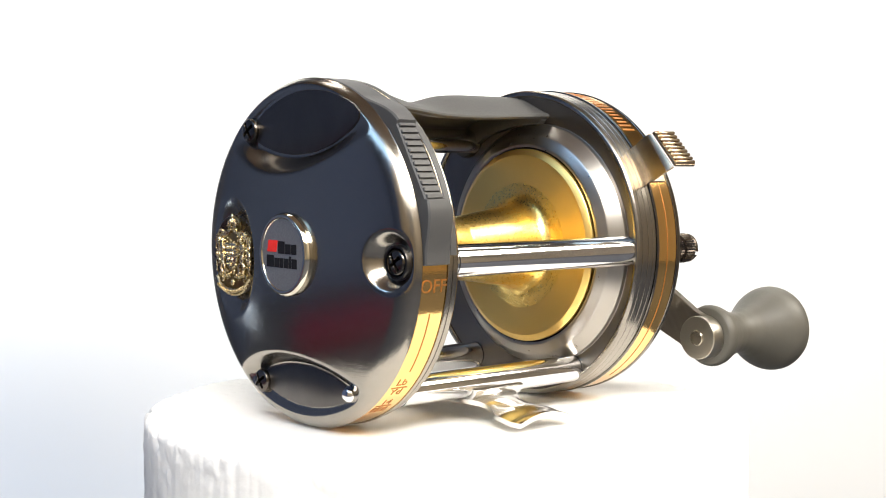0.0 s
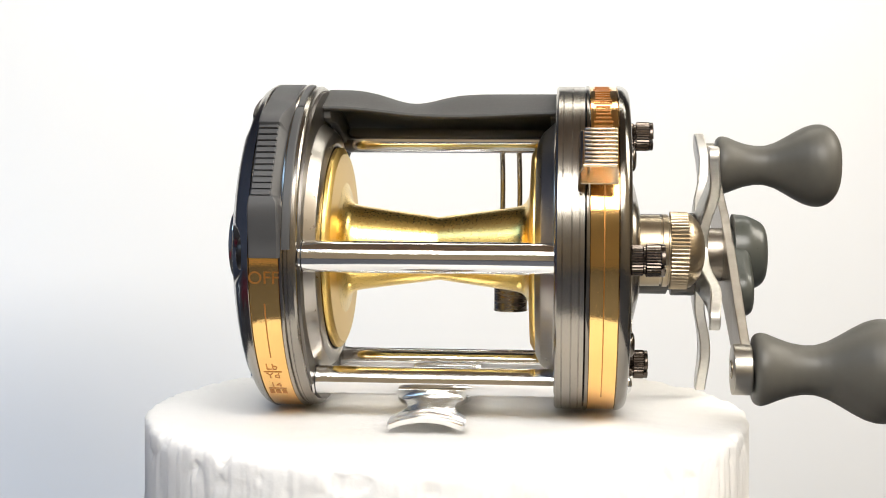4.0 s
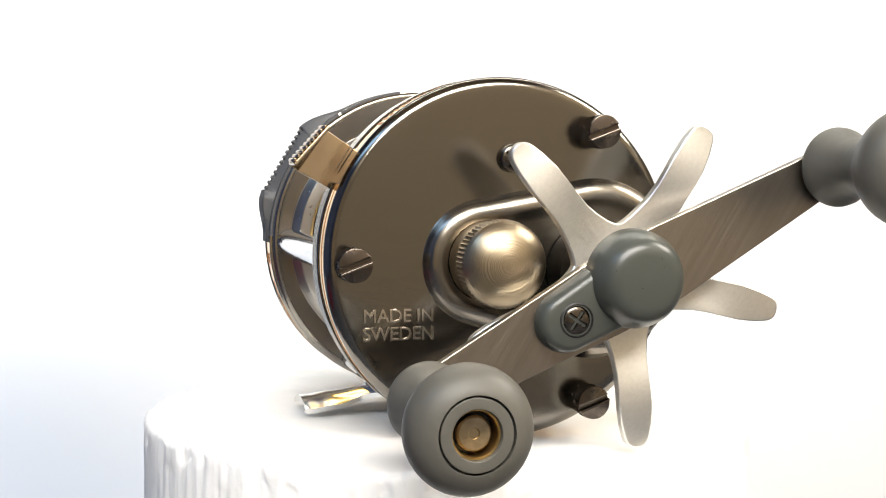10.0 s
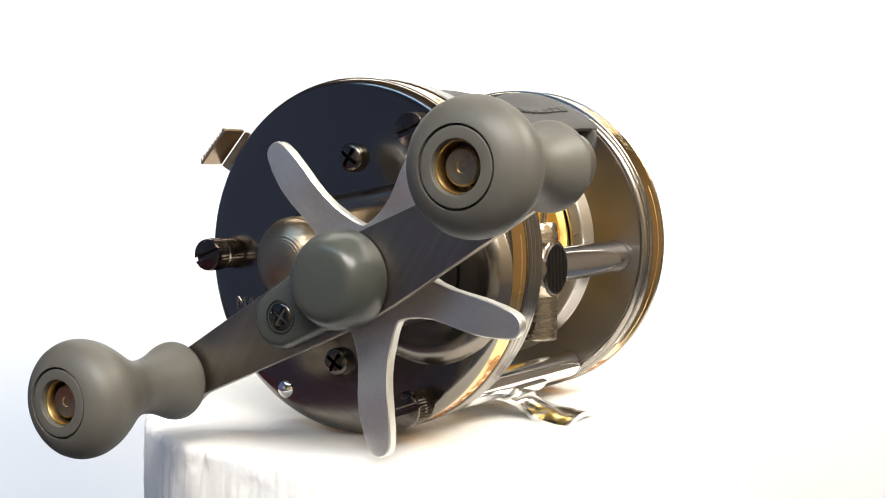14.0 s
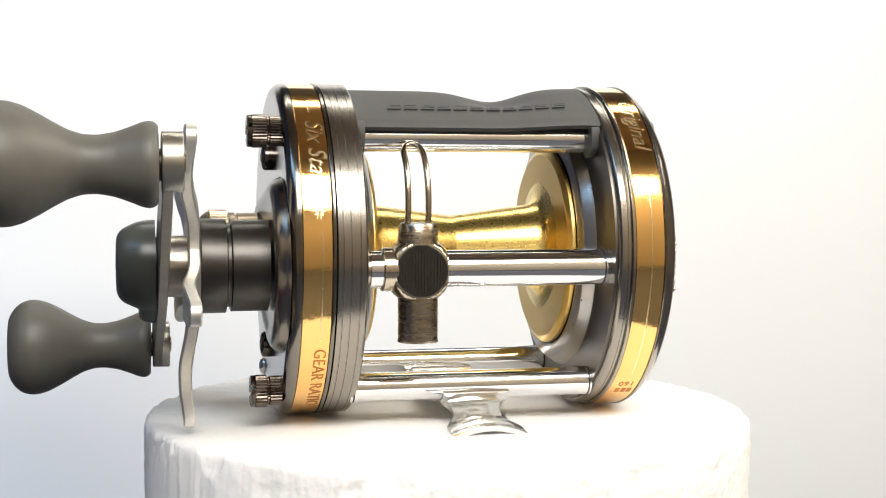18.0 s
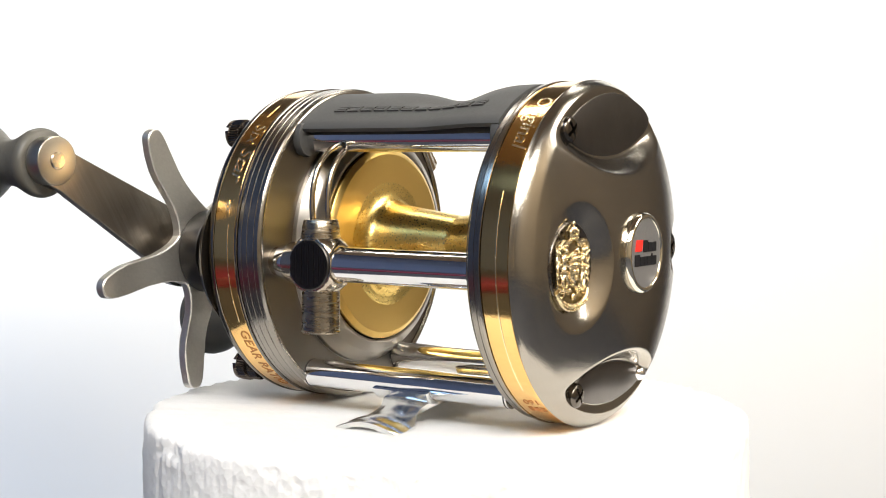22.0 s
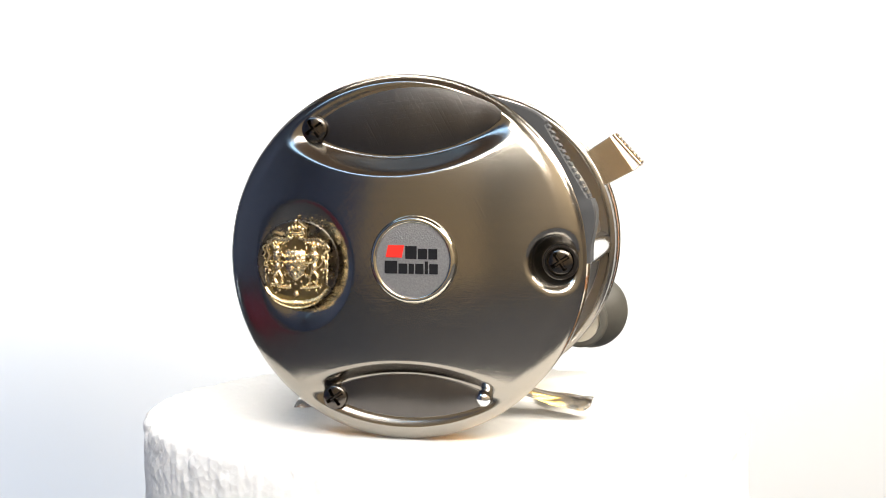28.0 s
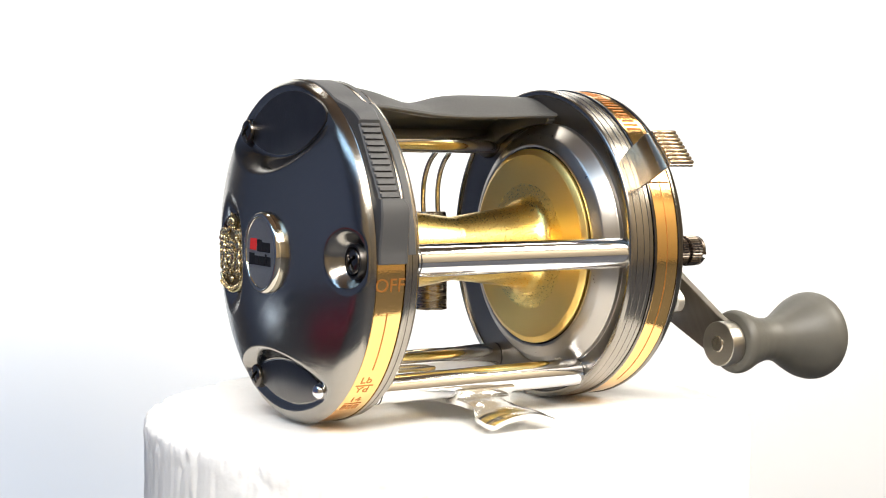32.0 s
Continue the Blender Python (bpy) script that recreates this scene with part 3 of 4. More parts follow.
    blob(0, -19.0, 2.0, 2.6, 1.6, 1)
    rnd = random.Random(5)
    for k in range(150):
        v = rnd.uniform(-19, 15)
        u = rnd.uniform(-1, 1) * (20.5 - 0.25 * abs(v))
        if abs(u) > 6.0 or v < -11:
            blob(u, v, rnd.uniform(0.4, 0.9), rnd.uniform(0.5, 1.2), 0.9, rnd.uniform(0.0, 1.2))
    for s in (-1, 1):
        for k in range(5):
            cord([(s * 20.5, 12 - 5 * k, 0.6), (s * (22.0 - 0.4 * k), 9.6 - 5 * k, 1.0), (s * 20.0, 7.4 - 5 * k, 0.4)], 0.7)
            cord([(s * (18.0 - 2.2 * k), 14.6 + 0.5 * k, 1.0), (s * (17.0 - 2.2 * k), 11.8 + 0.4 * k, 1.4), (s * (15.6 - 2.2 * k), 14.4 + 0.5 * k, 1.0)], 0.55)
    for k in range(12):
        a = 2 * math.pi * k / 12
        blob(8.2 * math.cos(a), -1 + 11.5 * math.sin(a), 0.7, 0.9, 1.1, 2.6)
    for s in (-1, 1):
        for k in range(4):
            cord([(s * (8.5 + 3 * k), 15.2 - 0.6 * k, 1.2), (s * (9.3 + 3 * k), 13.6 - 0.8 * k, 1.6), (s * (8.8 + 3 * k), 12.0 - 0.8 * k, 1.0)], 0.5)
    emblem = part("emblem", bm, CREST, reel, "gilt relief emblem with a crown over a shield", sharp=60)
    part("emblem_plate", back, PLATE, emblem, "gold plate under the relief, coloured dark for the shade in its gaps")
    # gold band and its engraving
    band = part("gold_band", strip(-119.6, -99.8, 113.0, 114.7, -180.5, 88, 180), BAND, reel, "polished gold band round the rim")
    put = lambda bm, mat=INK, nm="engraving", lb="": part(nm, bm, mat, band, lb)
    put(lettering("OFF", 12, on_rim(-110, -172.6, 114.8), 0.12), nm="lettering", lb="engraved word OFF")
    put(strip(-110.5, -109.6, 114.5, 114.95, -164, -143, 24, 0.1))
    put(lettering("Lb", 8.5, on_rim(-111, -138.2, 114.8), 0.12), nm="lettering")
    put(strip(-117, -104.5, 114.5, 114.95, -135.9, -135.5, 2, 0.1))
    put(lettering("Yd", 8.5, on_rim(-111, -133.4, 114.8), 0.12), nm="lettering")
    put(lettering("14", 8, on_rim(-111, -127.6, 114.8), 0.12), nm="lettering")
    put(strip(-117, -104.5, 114.5, 114.95, -125.4, -125.0, 2, 0.1))
    put_bars("engraved_bar", [(-6, 3.2), (-1.8, 3.2), (2.6, 3.2)], 6, on_rim(-111, -122.5, 114.8), INK, band)
    put(strip(-111.2, -110.4, 114.5, 114.95, -46, 22, 40, 0.1), PALE)
    put(lettering("Original", 16, on_rim(-112, 50.5, 114.8, True), 0.12, 0.3), PALE, "lettering", "engraved slanting script word")
    put(lettering("160", 8, on_rim(-111, -52.5, 114.8, False, -1), 0.12), nm="lettering")
    put_bars("engraved_bar", [(-6, 3.2), (-1.8, 3.2), (2.6, 3.2)], 6, on_rim(-111, -57.5, 114.8, False, -1), INK, band)
    # brake slide: two humps with a ribbed flat between them, and a low strip beside it
    bm = bmesh.new()
    rows = []
    N = 168
    for i in range(N + 1):
        a = 97 + 84.0 * i / N
        r = 116.4 + 9.0 * smooth((a - 117) / 19) - 7.0 * smooth((a - 164) / 14)
        if 136.0 < a < 162.0:
            r = 125.4 * math.cos(radians(14)) / math.cos(radians(a - 149)) - 1.6
        if i in (0, N):
            r = 114.5
        e = 4.0 * smooth((a - 124) / 12) * (1 - smooth((a - 160) / 5))
        sec = [(-119.4 + e * 0.25, 113), (-119.4 + e * 0.25, r - 1), (-118.4 + e * 0.25, r), (-100.6 - e, r), (-99.4 - e, r - 1), (-98.3 - 0.4 * e, 115.8), (-98.3, 113)]
        rows.append([(x, YC + q * math.cos(radians(a)), ZC + q * math.sin(radians(a))) for x, q in sec])
    rings(bm, rows)
    pad = part("brake_slide", bm, PADM, reel, "grey plastic ribbed brake slide on the rim")
    for k in range(12):
        a = 137.2 + 23.6 * k / 11
        q = 125.4 * math.cos(radians(14)) / math.cos(radians(a - 149)) - 0.8
        part("rib", strip(-117.6, -104.8, q - 3.0, q - 0.2, a - 0.55, a + 0.55, 3, 0.5), PADM, pad)
    part("side_strip", strip(-98.2, -92.8, 113.0, 116.0, 123.0, 178.0, 60, 0.6), PADM, pad)
    part("top_strip", strip(-98.2, -93.4, 113.0, 115.2, 97.0, 121.6, 30, 0.5), PADM, pad)


SPOOL_Y, SPOOL_Z = -12.0, 6.5     # the spool's axis, set off from the plates' centre


def frame_ring(reel, s, x_in, x_out, flat, grooves, bell):
    """One end frame: s=-1 left, +1 right. Grooved rim, flat ring, bell round the spool."""
    bm = bmesh.new()
    lathe(bm, [(x_out, 70), (x_out, 110), (flat, 110), (flat, 70)], segs=144, hollow=True)
    fr = part("end_frame", bm, RING, reel, "dark satin metal end frame with a bell round the spool", sharp=30)
    bm = bmesh.new()
    pts = [(x_in + s * 1.2, 109), (x_in, 110.2), (x_in, 111.6), (x_in + s * 0.7, 113.0), (x_in + s * 1.9, 113.8)]
    for g in grooves:
        pts += [(g - s * 0.4, 113.8), (g - s * 0.2, 113.45), (g + s * 0.2, 113.45), (g + s * 0.4, 113.8)]
    pts += [(x_out - s * 0.4, 113.6), (x_out, 112), (x_out, 109)]
    lathe(bm, pts, segs=144, hollow=True)
    part("frame_rim", bm, RIM, fr, "dark grooved rim", sharp=30)
    bm = bmesh.new()
    lathe(bm, [(flat + s, bell[0][1] + 0.3), (flat - s * 0.05, bell[0][1] + 0.3)] + fillet(bell, 1.2, 4) + [(bell[-1][0] + s * 5, bell[-1][1])], SPOOL_Y, SPOOL_Z, 144, hollow=True)
    part("frame_bell", bm, FRAME, fr, "satin metal bell flaring round the spool", sharp=24)
    return fr


def build_middle(reel):
    for s, xi, xo, flat, grooves, bell in (
            (-1, -88.6, -97.4, -86.8, (-94.4,), [(-86.6, 87.6), (-85.8, 87.0), (-79.2, 82.4), (-77.5, 74.4), (-78.0, 72.8)]),
            (1, 77.6, 97.4, 80.0, (82.8, 88.8, 93.8), [(79.8, 90.0), (77.0, 89.6), (76.0, 88.6), (68.4, 82.0), (64.6, 74.6), (65.0, 72.8)])):
        frame_ring(reel, s, xi, xo, flat, grooves, bell)
        bm = bmesh.new()
        xb = bell[-1][0] + s * 4.0
        lathe(bm, [(xb, 73), (xb, 8), (xb + s * 3, 8), (xb + s * 3, 73)], SPOOL_Y, SPOOL_Z, 96)
        part("frame_back", bm, BLACK, reel)
    bm = bmesh.new()
    lathe(bm, [(-72.4, 49), (-71.3, 45), (-70.9, 40.5), (-69.8, 36.4), (-67.8, 33.2), (-65.0, 31.2), (-61.5, 30.2), (-57, 29.5), (-6.4, 22.6), (-4.8, 22.3), (-3.2, 22.6),
               (46, 29.3), (50.5, 30.1), (54.0, 31.2), (56.6, 33.2), (58.4, 36.4), (59.3, 40.5), (59.6, 45), (60.7, 49)], SPOOL_Y, SPOOL_Z, 144)
    spool = part("spool", bm, GOLD, reel, "gold anodised empty spool with a waisted arbor", sharp=45)
    for s, x in ((-1, -71.5), (1, 59.8)):
        bm = bmesh.new()
        prof = [(-0.2, 30), (0, 44), (1.0, 67.0), (1.3, 67.5), (2.9, 70.8), (3.6, 71.4), (5.8, 71.4), (6.4, 71.0), (6.8, 70.0), (6.8, 30)]
        lathe(bm, [(x + s * d, r) for d, r in prof], SPOOL_Y, SPOOL_Z, 144)
        part("flange", bm, GOLD_SATIN, spool, "satin gold spool flange with a bright bevel", sharp=24)
    for nm, y, z, r in (("crossbar", -100, 6.0, 10.4), ("crossbar", 56, -84, 9.8), ("crossbar", -50, -83, 9.8), ("top_crossbar", 60, 84.0, 9.4)):
        bm = bmesh.new()
        lathe(bm, [(-88, r), (81, r)], y, z, 48)
        c = part(nm, bm, CHROME, reel, "polished chrome crossbar")
        for x0 in (-86.6, 78.2):
            bm = bmesh.new()
            lathe(bm, [(x0, r - 0.6), (x0, r + 0.12), (x0 + 0.9, r + 0.12), (x0 + 0.9, r - 0.6)], y, z, 48, hollow=True)
            part("joint", bm, GROOVE, c, "dark joint line round the bar")
    # level wind
    bm = bmesh.new()
    lathe(bm, [(-88, 12.0), (74, 12.0)], 94, -1.3, 48)
    bar = part("level_wind_tube", bm, CHROME, reel, "polished chrome level-wind tube")
    bm = bmesh.new()
    lathe(bm, [(74, 10.0), (81, 10.0)], 94, -1.3, 32)
    part("tube_end", bm, KNURL, bar)
    bm = bmesh.new()
    lathe(bm, [(-83.4, 11.4), (-83.4, 12.12), (-82.4, 12.12), (-82.4, 11.4)], 94, -1.3, 48, hollow=True)
    part("joint", bm, GROOVE, bar, "dark joint line round the tube")
    lw = new("level_wind")
    lw.parent = reel
    lx, ly, lz = 41.8, 94, -1.8
    bm = bmesh.new()
    ball = bmesh.ops.create_uvsphere(bm, u_segments=48, v_segments=32, radius=22.5)
    for v in ball["verts"]:
        v.co = Vector((lx + max(-18.0, min(18.0, v.co.x)), ly + max(-13.0, min(12.6, v.co.y)), lz + max(-18.5, min(18.5, v.co.z))))
    part("line_guide_block", bm, NICKEL, lw, "rounded polished line-guide block with flats", sharp=32)
    bm = bmesh.new()
    n = 40
    rings(bm, [[(lx + r * math.cos(2 * math.pi * i / n), yy, lz + r * math.sin(2 * math.pi * i / n)) for i in range(n)] for yy, r in ((104.5, 17.0), (107.2, 17.0), (107.8, 16.4))])
    capd = part("guide_cap", bm, BLACK, lw, "black ribbed cap")
    for i in range(15):
        x = -14.5 + 29 * i / 14
        zz = math.sqrt(max(0.5, 15.6 ** 2 - x * x))
        bm = bmesh.new()
        box(bm, (lx + x, 107.9, lz), (1.1, 0.8, 2 * zz - 0.6))
        part("ridge", bm, BLACK, capd)

    def upright(prof, n=40):
        b = bmesh.new()
        rings(b, [[(lx + r * math.cos(2 * math.pi * i / n), ly + r * math.sin(2 * math.pi * i / n), z) for i in range(n)] for z, r in prof])
        return b
    bm = bmesh.new()
    lathe(bm, [(57, 14.2), (65.5, 14.2), (66.2, 13.6), (66.2, 11)], ly, lz + 0.5, 40)
    part("side_collar", bm, NICKEL, lw)
    part("guide_barrel", upright([(-48.9, 12.2), (-48.6, 13.2), (-47.6, 13.4), (-47.2, 13.0), (-17, 13.0)]), BARREL, lw, "round scored pawl cap below the block")
    part("guide_collar", upright([(14, 13.6), (21, 13.0), (27.5, 12.0), (28.6, 11.2), (28.6, 0.1)]), BARREL, lw)
    side = [(94, 26), (95, 38), (94, 50), (90, 61), (84, 69), (77.5, 74.3)]
    legs = []
    for sx in (-1, 1):
        legs.append([(lx + sx * 6.7 * (1 - 0.05 * (i / 5) ** 2), y, z) for i, (y, z) in enumerate(side)])
    loop = [(lx - 4.6, 72.6, 78.0), (lx, 69.8, 80.2), (lx + 4.6, 72.6, 78.0)]
    bm = bmesh.new()
    tube(bm, spline(legs[0] + loop + legs[1][::-1], 6), 2.0, 12)
    part("guide_wire", bm, NICKEL, lw, "bent steel line-guide wire loop")
    # thumb rest
    def rest_radius(x, a):
        """Outer surface of the thumb rest at x and angle a: waisted on top, straight along its lips."""
        dip = math.exp(-((x + 26) / 25.0) ** 2) * smooth((a - 57) / 14) * (1 - smooth((a - 84) / 18))
        sag = math.exp(-((x - 5) / 55.0) ** 2) * smooth((a - 86) / 16)
        return 112.0 + 3.2 * (1 - smooth((x + 75) / 60)) - 7.2 * dip - 12.0 * smooth((a - 78) / 26) - 3.0 * sag
    bm = bmesh.new()
    rows = []
    NX = 48
    for i in range(NX + 1):
        x = -88 + 168.5 * i / NX

        def at(a, d=0.0):
            q = rest_radius(x, a) - d
            return (YC + q * math.cos(radians(a)), ZC + q * math.sin(radians(a)))
        out = [at(104 - 54.0 * j / 18) for j in range(19)]
        y0, z0 = out[0]
        ye, ze = out[-1]
        sec = [(y0 - 0.4, z0 - 1.6), (y0 - 0.2, z0 - 0.5)] + out + [(ye + 0.8, ze - 2.2), (ye - 1.5, ze - 4.5)] + [at(55 + 43.0 * j / 9, 6.0) for j in range(10)] + [(y0 + 1.2, z0 - 3.0)]
        rows.append([(x, y, z) for y, z in sec])
    rings(bm, rows)
    hood = part("thumb_rest", bm, HOODM, reel, "dark grey plastic thumb rest with a waisted top", sharp=35)
    for x0, x1 in ((-87.9, -81.6), (73.5, 80.4)):
        bm = bmesh.new()
        out = [(75, 94), (77.5, 89), (77, 80), (73, 73.5), (66, 71), (58, 74), (54, 80), (40, 88), (10, 95), (-16, 96), (-20, 99), (-20, 104), (10, 108), (40, 103), (60, 97)]
        slab(bm, out[::-1], x0, x1, 1.0)
        part("rest_lug", bm, HOODM, hood)
    # raised lettering, as plain bars
    words = [(56 - 11.4 * k, 9.2) for k in range(11)]
    for k, (u, w) in enumerate(words):
        bm = bmesh.new()

        def fn(a, b, c, u=u):
            x = u - a
            R = rest_radius(x, 60.0 + 0.5 * b)
            an = radians(60.0) + b / R
            return (x, YC + (R + c) * math.cos(an), ZC + (R + c) * math.sin(an))
        h, t = 6.4, 1.7
        m0, m1 = (h - t) / 2, (h + t) / 2
        strokes = [[(0, h - t), (w, h - t), (w, h), (0, h)], [(0, 0), (w, 0), (w, t), (0, t)], [(0, m0), (w, m0), (w, m1), (0, m1)]]
        side = w - t if k % 2 else 0
        strokes.append([(side, t), (side + t, t), (side + t, h - t), (side, h - t)])
        for shape in strokes:
            rings(bm, [[fn(a + 0.25 * b, b - h / 2, c) for a, b in shape] for c in (-0.8, 1.2)])
        part("raised_bar", bm, HOODM, hood)


def build_foot(reel):
    bm = bmesh.new()
    cx, nx, ny = -4.8, 48, 84
    top, bot = [], []
    for j in range(ny + 1):
        y = -107 + 214 * j / ny
        ay = abs(y)
        hw = 25.5 - 9.5 * math.exp(-((ay - 67) / 12) ** 2)
        if ay > 103.5:
            hw -= 2.2 * (1 - math.sqrt(max(0.0, 1 - ((ay - 103.5) / 3.6) ** 2)))
        fall = smooth((ay - 50) / 34)
        mid = -91.0 - 10.5 * fall - 3.0 * smooth((ay - 84) / 24)
        edge = mid - 2.5 - 3.2 * fall
        if y < 0:
            mid, edge = mid + 6.0 * fall, edge + 6.5 * fall
        rt, rb = [], []
        for i in range(nx + 1):
            u = -1 + 2 * i / nx
            z = edge + (mid - edge) * (1 - u * u)
            k = (ay - 62) / 30.0
            if 0 < k < 1:
                z -= 0.6 * math.sin(math.pi * k) * math.exp(-((abs(u) - 0.92 + 0.55 * k) / 0.15) ** 2)
            z += 0.8 * smooth((ay - 98) / 6)
            rt.append((cx + u * hw, y, z))
            rb.append((cx + u * hw, y, z - 3.4))
        top.append(rt)
        bot.append(rb)
    rings(bm, [t + b[::-1] for t, b in zip(top, bot)])
    foot = part("reel_foot", bm, FOOTM, reel, "arched chrome reel foot resting on the foam", sharp=50)
    for y, z in ((56, -84), (-50, -83)):
        bm = bmesh.new()
        rows = []
        for x, d in ((-28, -1.2), (-27, 0), (17, 0), (18, -1.2)):
            ring = []
            for i in range(25):
                a = radians(200 + 140 * i / 24)
                ring.append((x, y + (12.6 + d) * math.cos(a), z + (12.6 + d) * math.sin(a)))
            for i in range(24, -1, -1):
                a = radians(200 + 140 * i / 24)
                ring.append((x, y + 10.0 * math.cos(a), z + 10.0 * math.sin(a)))
            rows.append(ring)
        rings(bm, rows)
        part("saddle", bm, FOOTM, foot)


def build_right_side(reel):
    bm = bmesh.new()
    prof = [(127.6, 0), (127.6, 60), (127.6, 103)]
    for i in range(9):
        a = radians(90 * i / 8)
        prof.append((120.1 + 7.5 * math.cos(a), 107.2 + 7.0 * math.sin(a)))
    prof += [(119.6, 114.2), (119.3, 113.8), (119.2, 112.6), (100.4, 112.6), (100.3, 114.0), (99.8, 114.4), (98.2, 114.4), (97.8, 113.8), (97.8, 60)]
    lathe(bm, prof, segs=192)
    plate = part("right_side_plate", bm, GUN_FLAT, reel, "flat brushed gunmetal handle-side plate", sharp=45)

    def face(u, v, w):
        return (127.6 + w, -67.2 + u, -33.4 + v)
    part("lettering", lettering("MADE IN", 11.6, lambda u, v, w: face(u, v + 5.6, w), 0.75, 0, 0.98, 0.22), RAISED, plate, "raised words MADE IN")
    part("lettering", lettering("SWEDEN", 11.6, lambda u, v, w: face(u, v - 5.6, w), 0.75, 0, 0.98, 0.22), RAISED, plate, "raised word SWEDEN")

    def hull(d, n=96):
        c1, r1, c2, r2 = Vector((-12, 5)), 40 - d, Vector((62, 0)), 58 - d
        out = []
        for i in range(n):
            a = 2 * math.pi * i / n
            v = Vector((math.cos(a), math.sin(a)))
            q = max((c1 + v * r1, c2 + v * r2), key=lambda p: p.dot(v))
            out.append(q)
        return out
    bm = bmesh.new()
    levels = [(127.0, -0.6), (127.9, 0.2), (129.0, 0.9), (131.8, 2.2), (134.2, 4.6), (135.6, 8.0), (136.0, 11.0), (135.6, 13.5), (134.6, 16.0), (134.2, 20.0), (134.2, 24.0)]
    rings(bm, [[(x, p.x, p.y) for p in hull(d)] for x, d in levels])
    part("gear_cover", bm, GEAR, plate, "raised gunmetal gear cover", sharp=50)
    phillips(reel, (129.6, 6, 70.6), 9.0, 1)
    phillips(reel, (129.6, -5, -61), 9.0, 1)
    bm = bmesh.new()
    lathe(bm, [(126.5, 6.4), (128.2, 6.2), (130.0, 4.6), (130.9, 2), (131.0, 0)], -49, -82.8, 24)
    part("rivet", bm, CHROME, reel, "small domed chrome rivet")
    knurled_screw(reel, -98.6, 5.6, 148.6)
    knurled_screw(reel, 60.5, 87.6, 149)
    knurled_screw(reel, 56, -84, 147)
    # gold band
    band = part("gold_band", strip(100.5, 119.1, 112.0, 113.6, -180, 179.99, 240), BAND, reel, "polished gold band round the rim")
    put = lambda bm, mat=INK, nm="engraving", lb="": part(nm, bm, mat, band, lb)
    put(strip(109.2, 110.0, 113.4, 113.85, 150, 238, 60, 0.1))
    put(strip(106.5, 107.2, 113.4, 113.85, -27, 8.5, 30, 0.1), PALE)
    put(lettering("GEAR RATIO", 11.5, on_rim(106.8, -47.0, 113.7, True), 0.12), nm="lettering", lb="engraved words GEAR RATIO")
    put(lettering("Six Star", 16.5, on_rim(108.0, 37.5, 113.7, True), 0.12, 0.35), PALE, "lettering", "engraved slanting script words")
    burst = bmesh.new()
    spark = on_rim(108.6, 15.0, 113.7, True)
    for k in range(9):
        a, far = 2 * math.pi * k / 9 + 0.3, (6.4, 4.2, 5.2)[k % 3]
        tip = (far * math.cos(a), far * math.sin(a) * 0.9)
        foot = [(1.4 * math.cos(a + d), 1.4 * math.sin(a + d)) for d in (-0.6, 0.6)]
        rings(burst, [[spark(p, q, w) for p, q in (foot[0], foot[1], tip)] for w in (-0.12, 0.12)])
    put(burst, PALE, "spark", "small engraved spark")
    put(strip(109.2, 110.0, 113.4, 113.85, 54, 62, 10, 0.1), PALE)
    for k in range(9):
        put_bars("engraved_bar", [(-41 + 9.0 * k, 2.0), (-36.4 + 9.0 * k, 2.0)], 10.0 if k % 3 else 12.5, on_rim(109, 112, 113.7, True), INK, band)
    # release lever
    lev = new("release_lever")
    lev.parent = reel

    def sheet(name, quad, nrm, th, label=""):
        b = bmesh.new()
        nv = Vector(nrm).normalized() * th
        q = [Vector(p) for p in quad]
        rings(b, [q, [p + nv for p in q]])
        es = list(b.edges)
        bmesh.ops.bevel(b, geom=es, offset=0.6, segments=2, affect="EDGES", profile=0.5)
        return part(name, b, LEVER, lev, label, sharp=18)
    a, bb = (-129.4, 65.2), (-107.6, 88.8)
    sheet("lever_wall", [(92.0, -103.5, 50.5), (92.0, -89.0, 76.5), (93.0, -106.6, 88.2), (93.0, -125.0, 62.0)], (1, 0, 0), 1.8, "bronzed steel lever tab")
    sheet("lever_bend", [(93.0, -125.0, 62.0), (93.0, -106.6, 88.2), (96.0, *bb), (95.0, *a)], (0.6, 0.5, -0.5), 1.6)
    sheet("lever_pad", [(95.2, *a), (96.2, *bb), (117.4, *bb), (116.6, *a)], (0, -0.7, 0.72), 2.2, "ribbed thumb pad")
    sheet("lever_strap", [(93.5, -102.5, 54.0), (93.5, -88.5, 75.8), (118.6, -88.0, 75.8), (118.6, -102.0, 53.8)], (0, -0.84, 0.54), 1.6)
    for k in range(9):
        t = 0.07 + 0.86 * k / 8
        y, z = a[0] + (bb[0] - a[0]) * t - 1.8, a[1] + (bb[1] - a[1]) * t + 1.9
        b = bmesh.new()
        lathe(b, [(96.2, 0.8), (97, 1.45), (116, 1.45), (116.8, 0.8)], y, z, 10)
        part("rib", b, LEVER, lev)
    # cast-control knob
    bm = bmesh.new()
    lathe(bm, [(136, 25), (150, 25), (150.4, 23.6), (151.6, 23.6), (152, 25.4), (155.5, 25.4), (156, 24), (157, 24), (157.4, 27.2), (169, 27.2), (169.6, 26.4), (171.5, 25.6), (173.4, 24.2), (175.2, 22.3), (177.0, 20.0), (178.6, 17.3), (179.9, 14.2), (180.9, 10.8), (181.6, 7.2), (181.9, 3.6), (182, 0)],
          -12, 6.6, 240, teeth=(157.2, 169.5, 60, 1.2))
    part("cast_control_knob", bm, KNOB, reel, "knurled domed cast-control knob", sharp=28)


SHAFT = (57.0, -0.4)


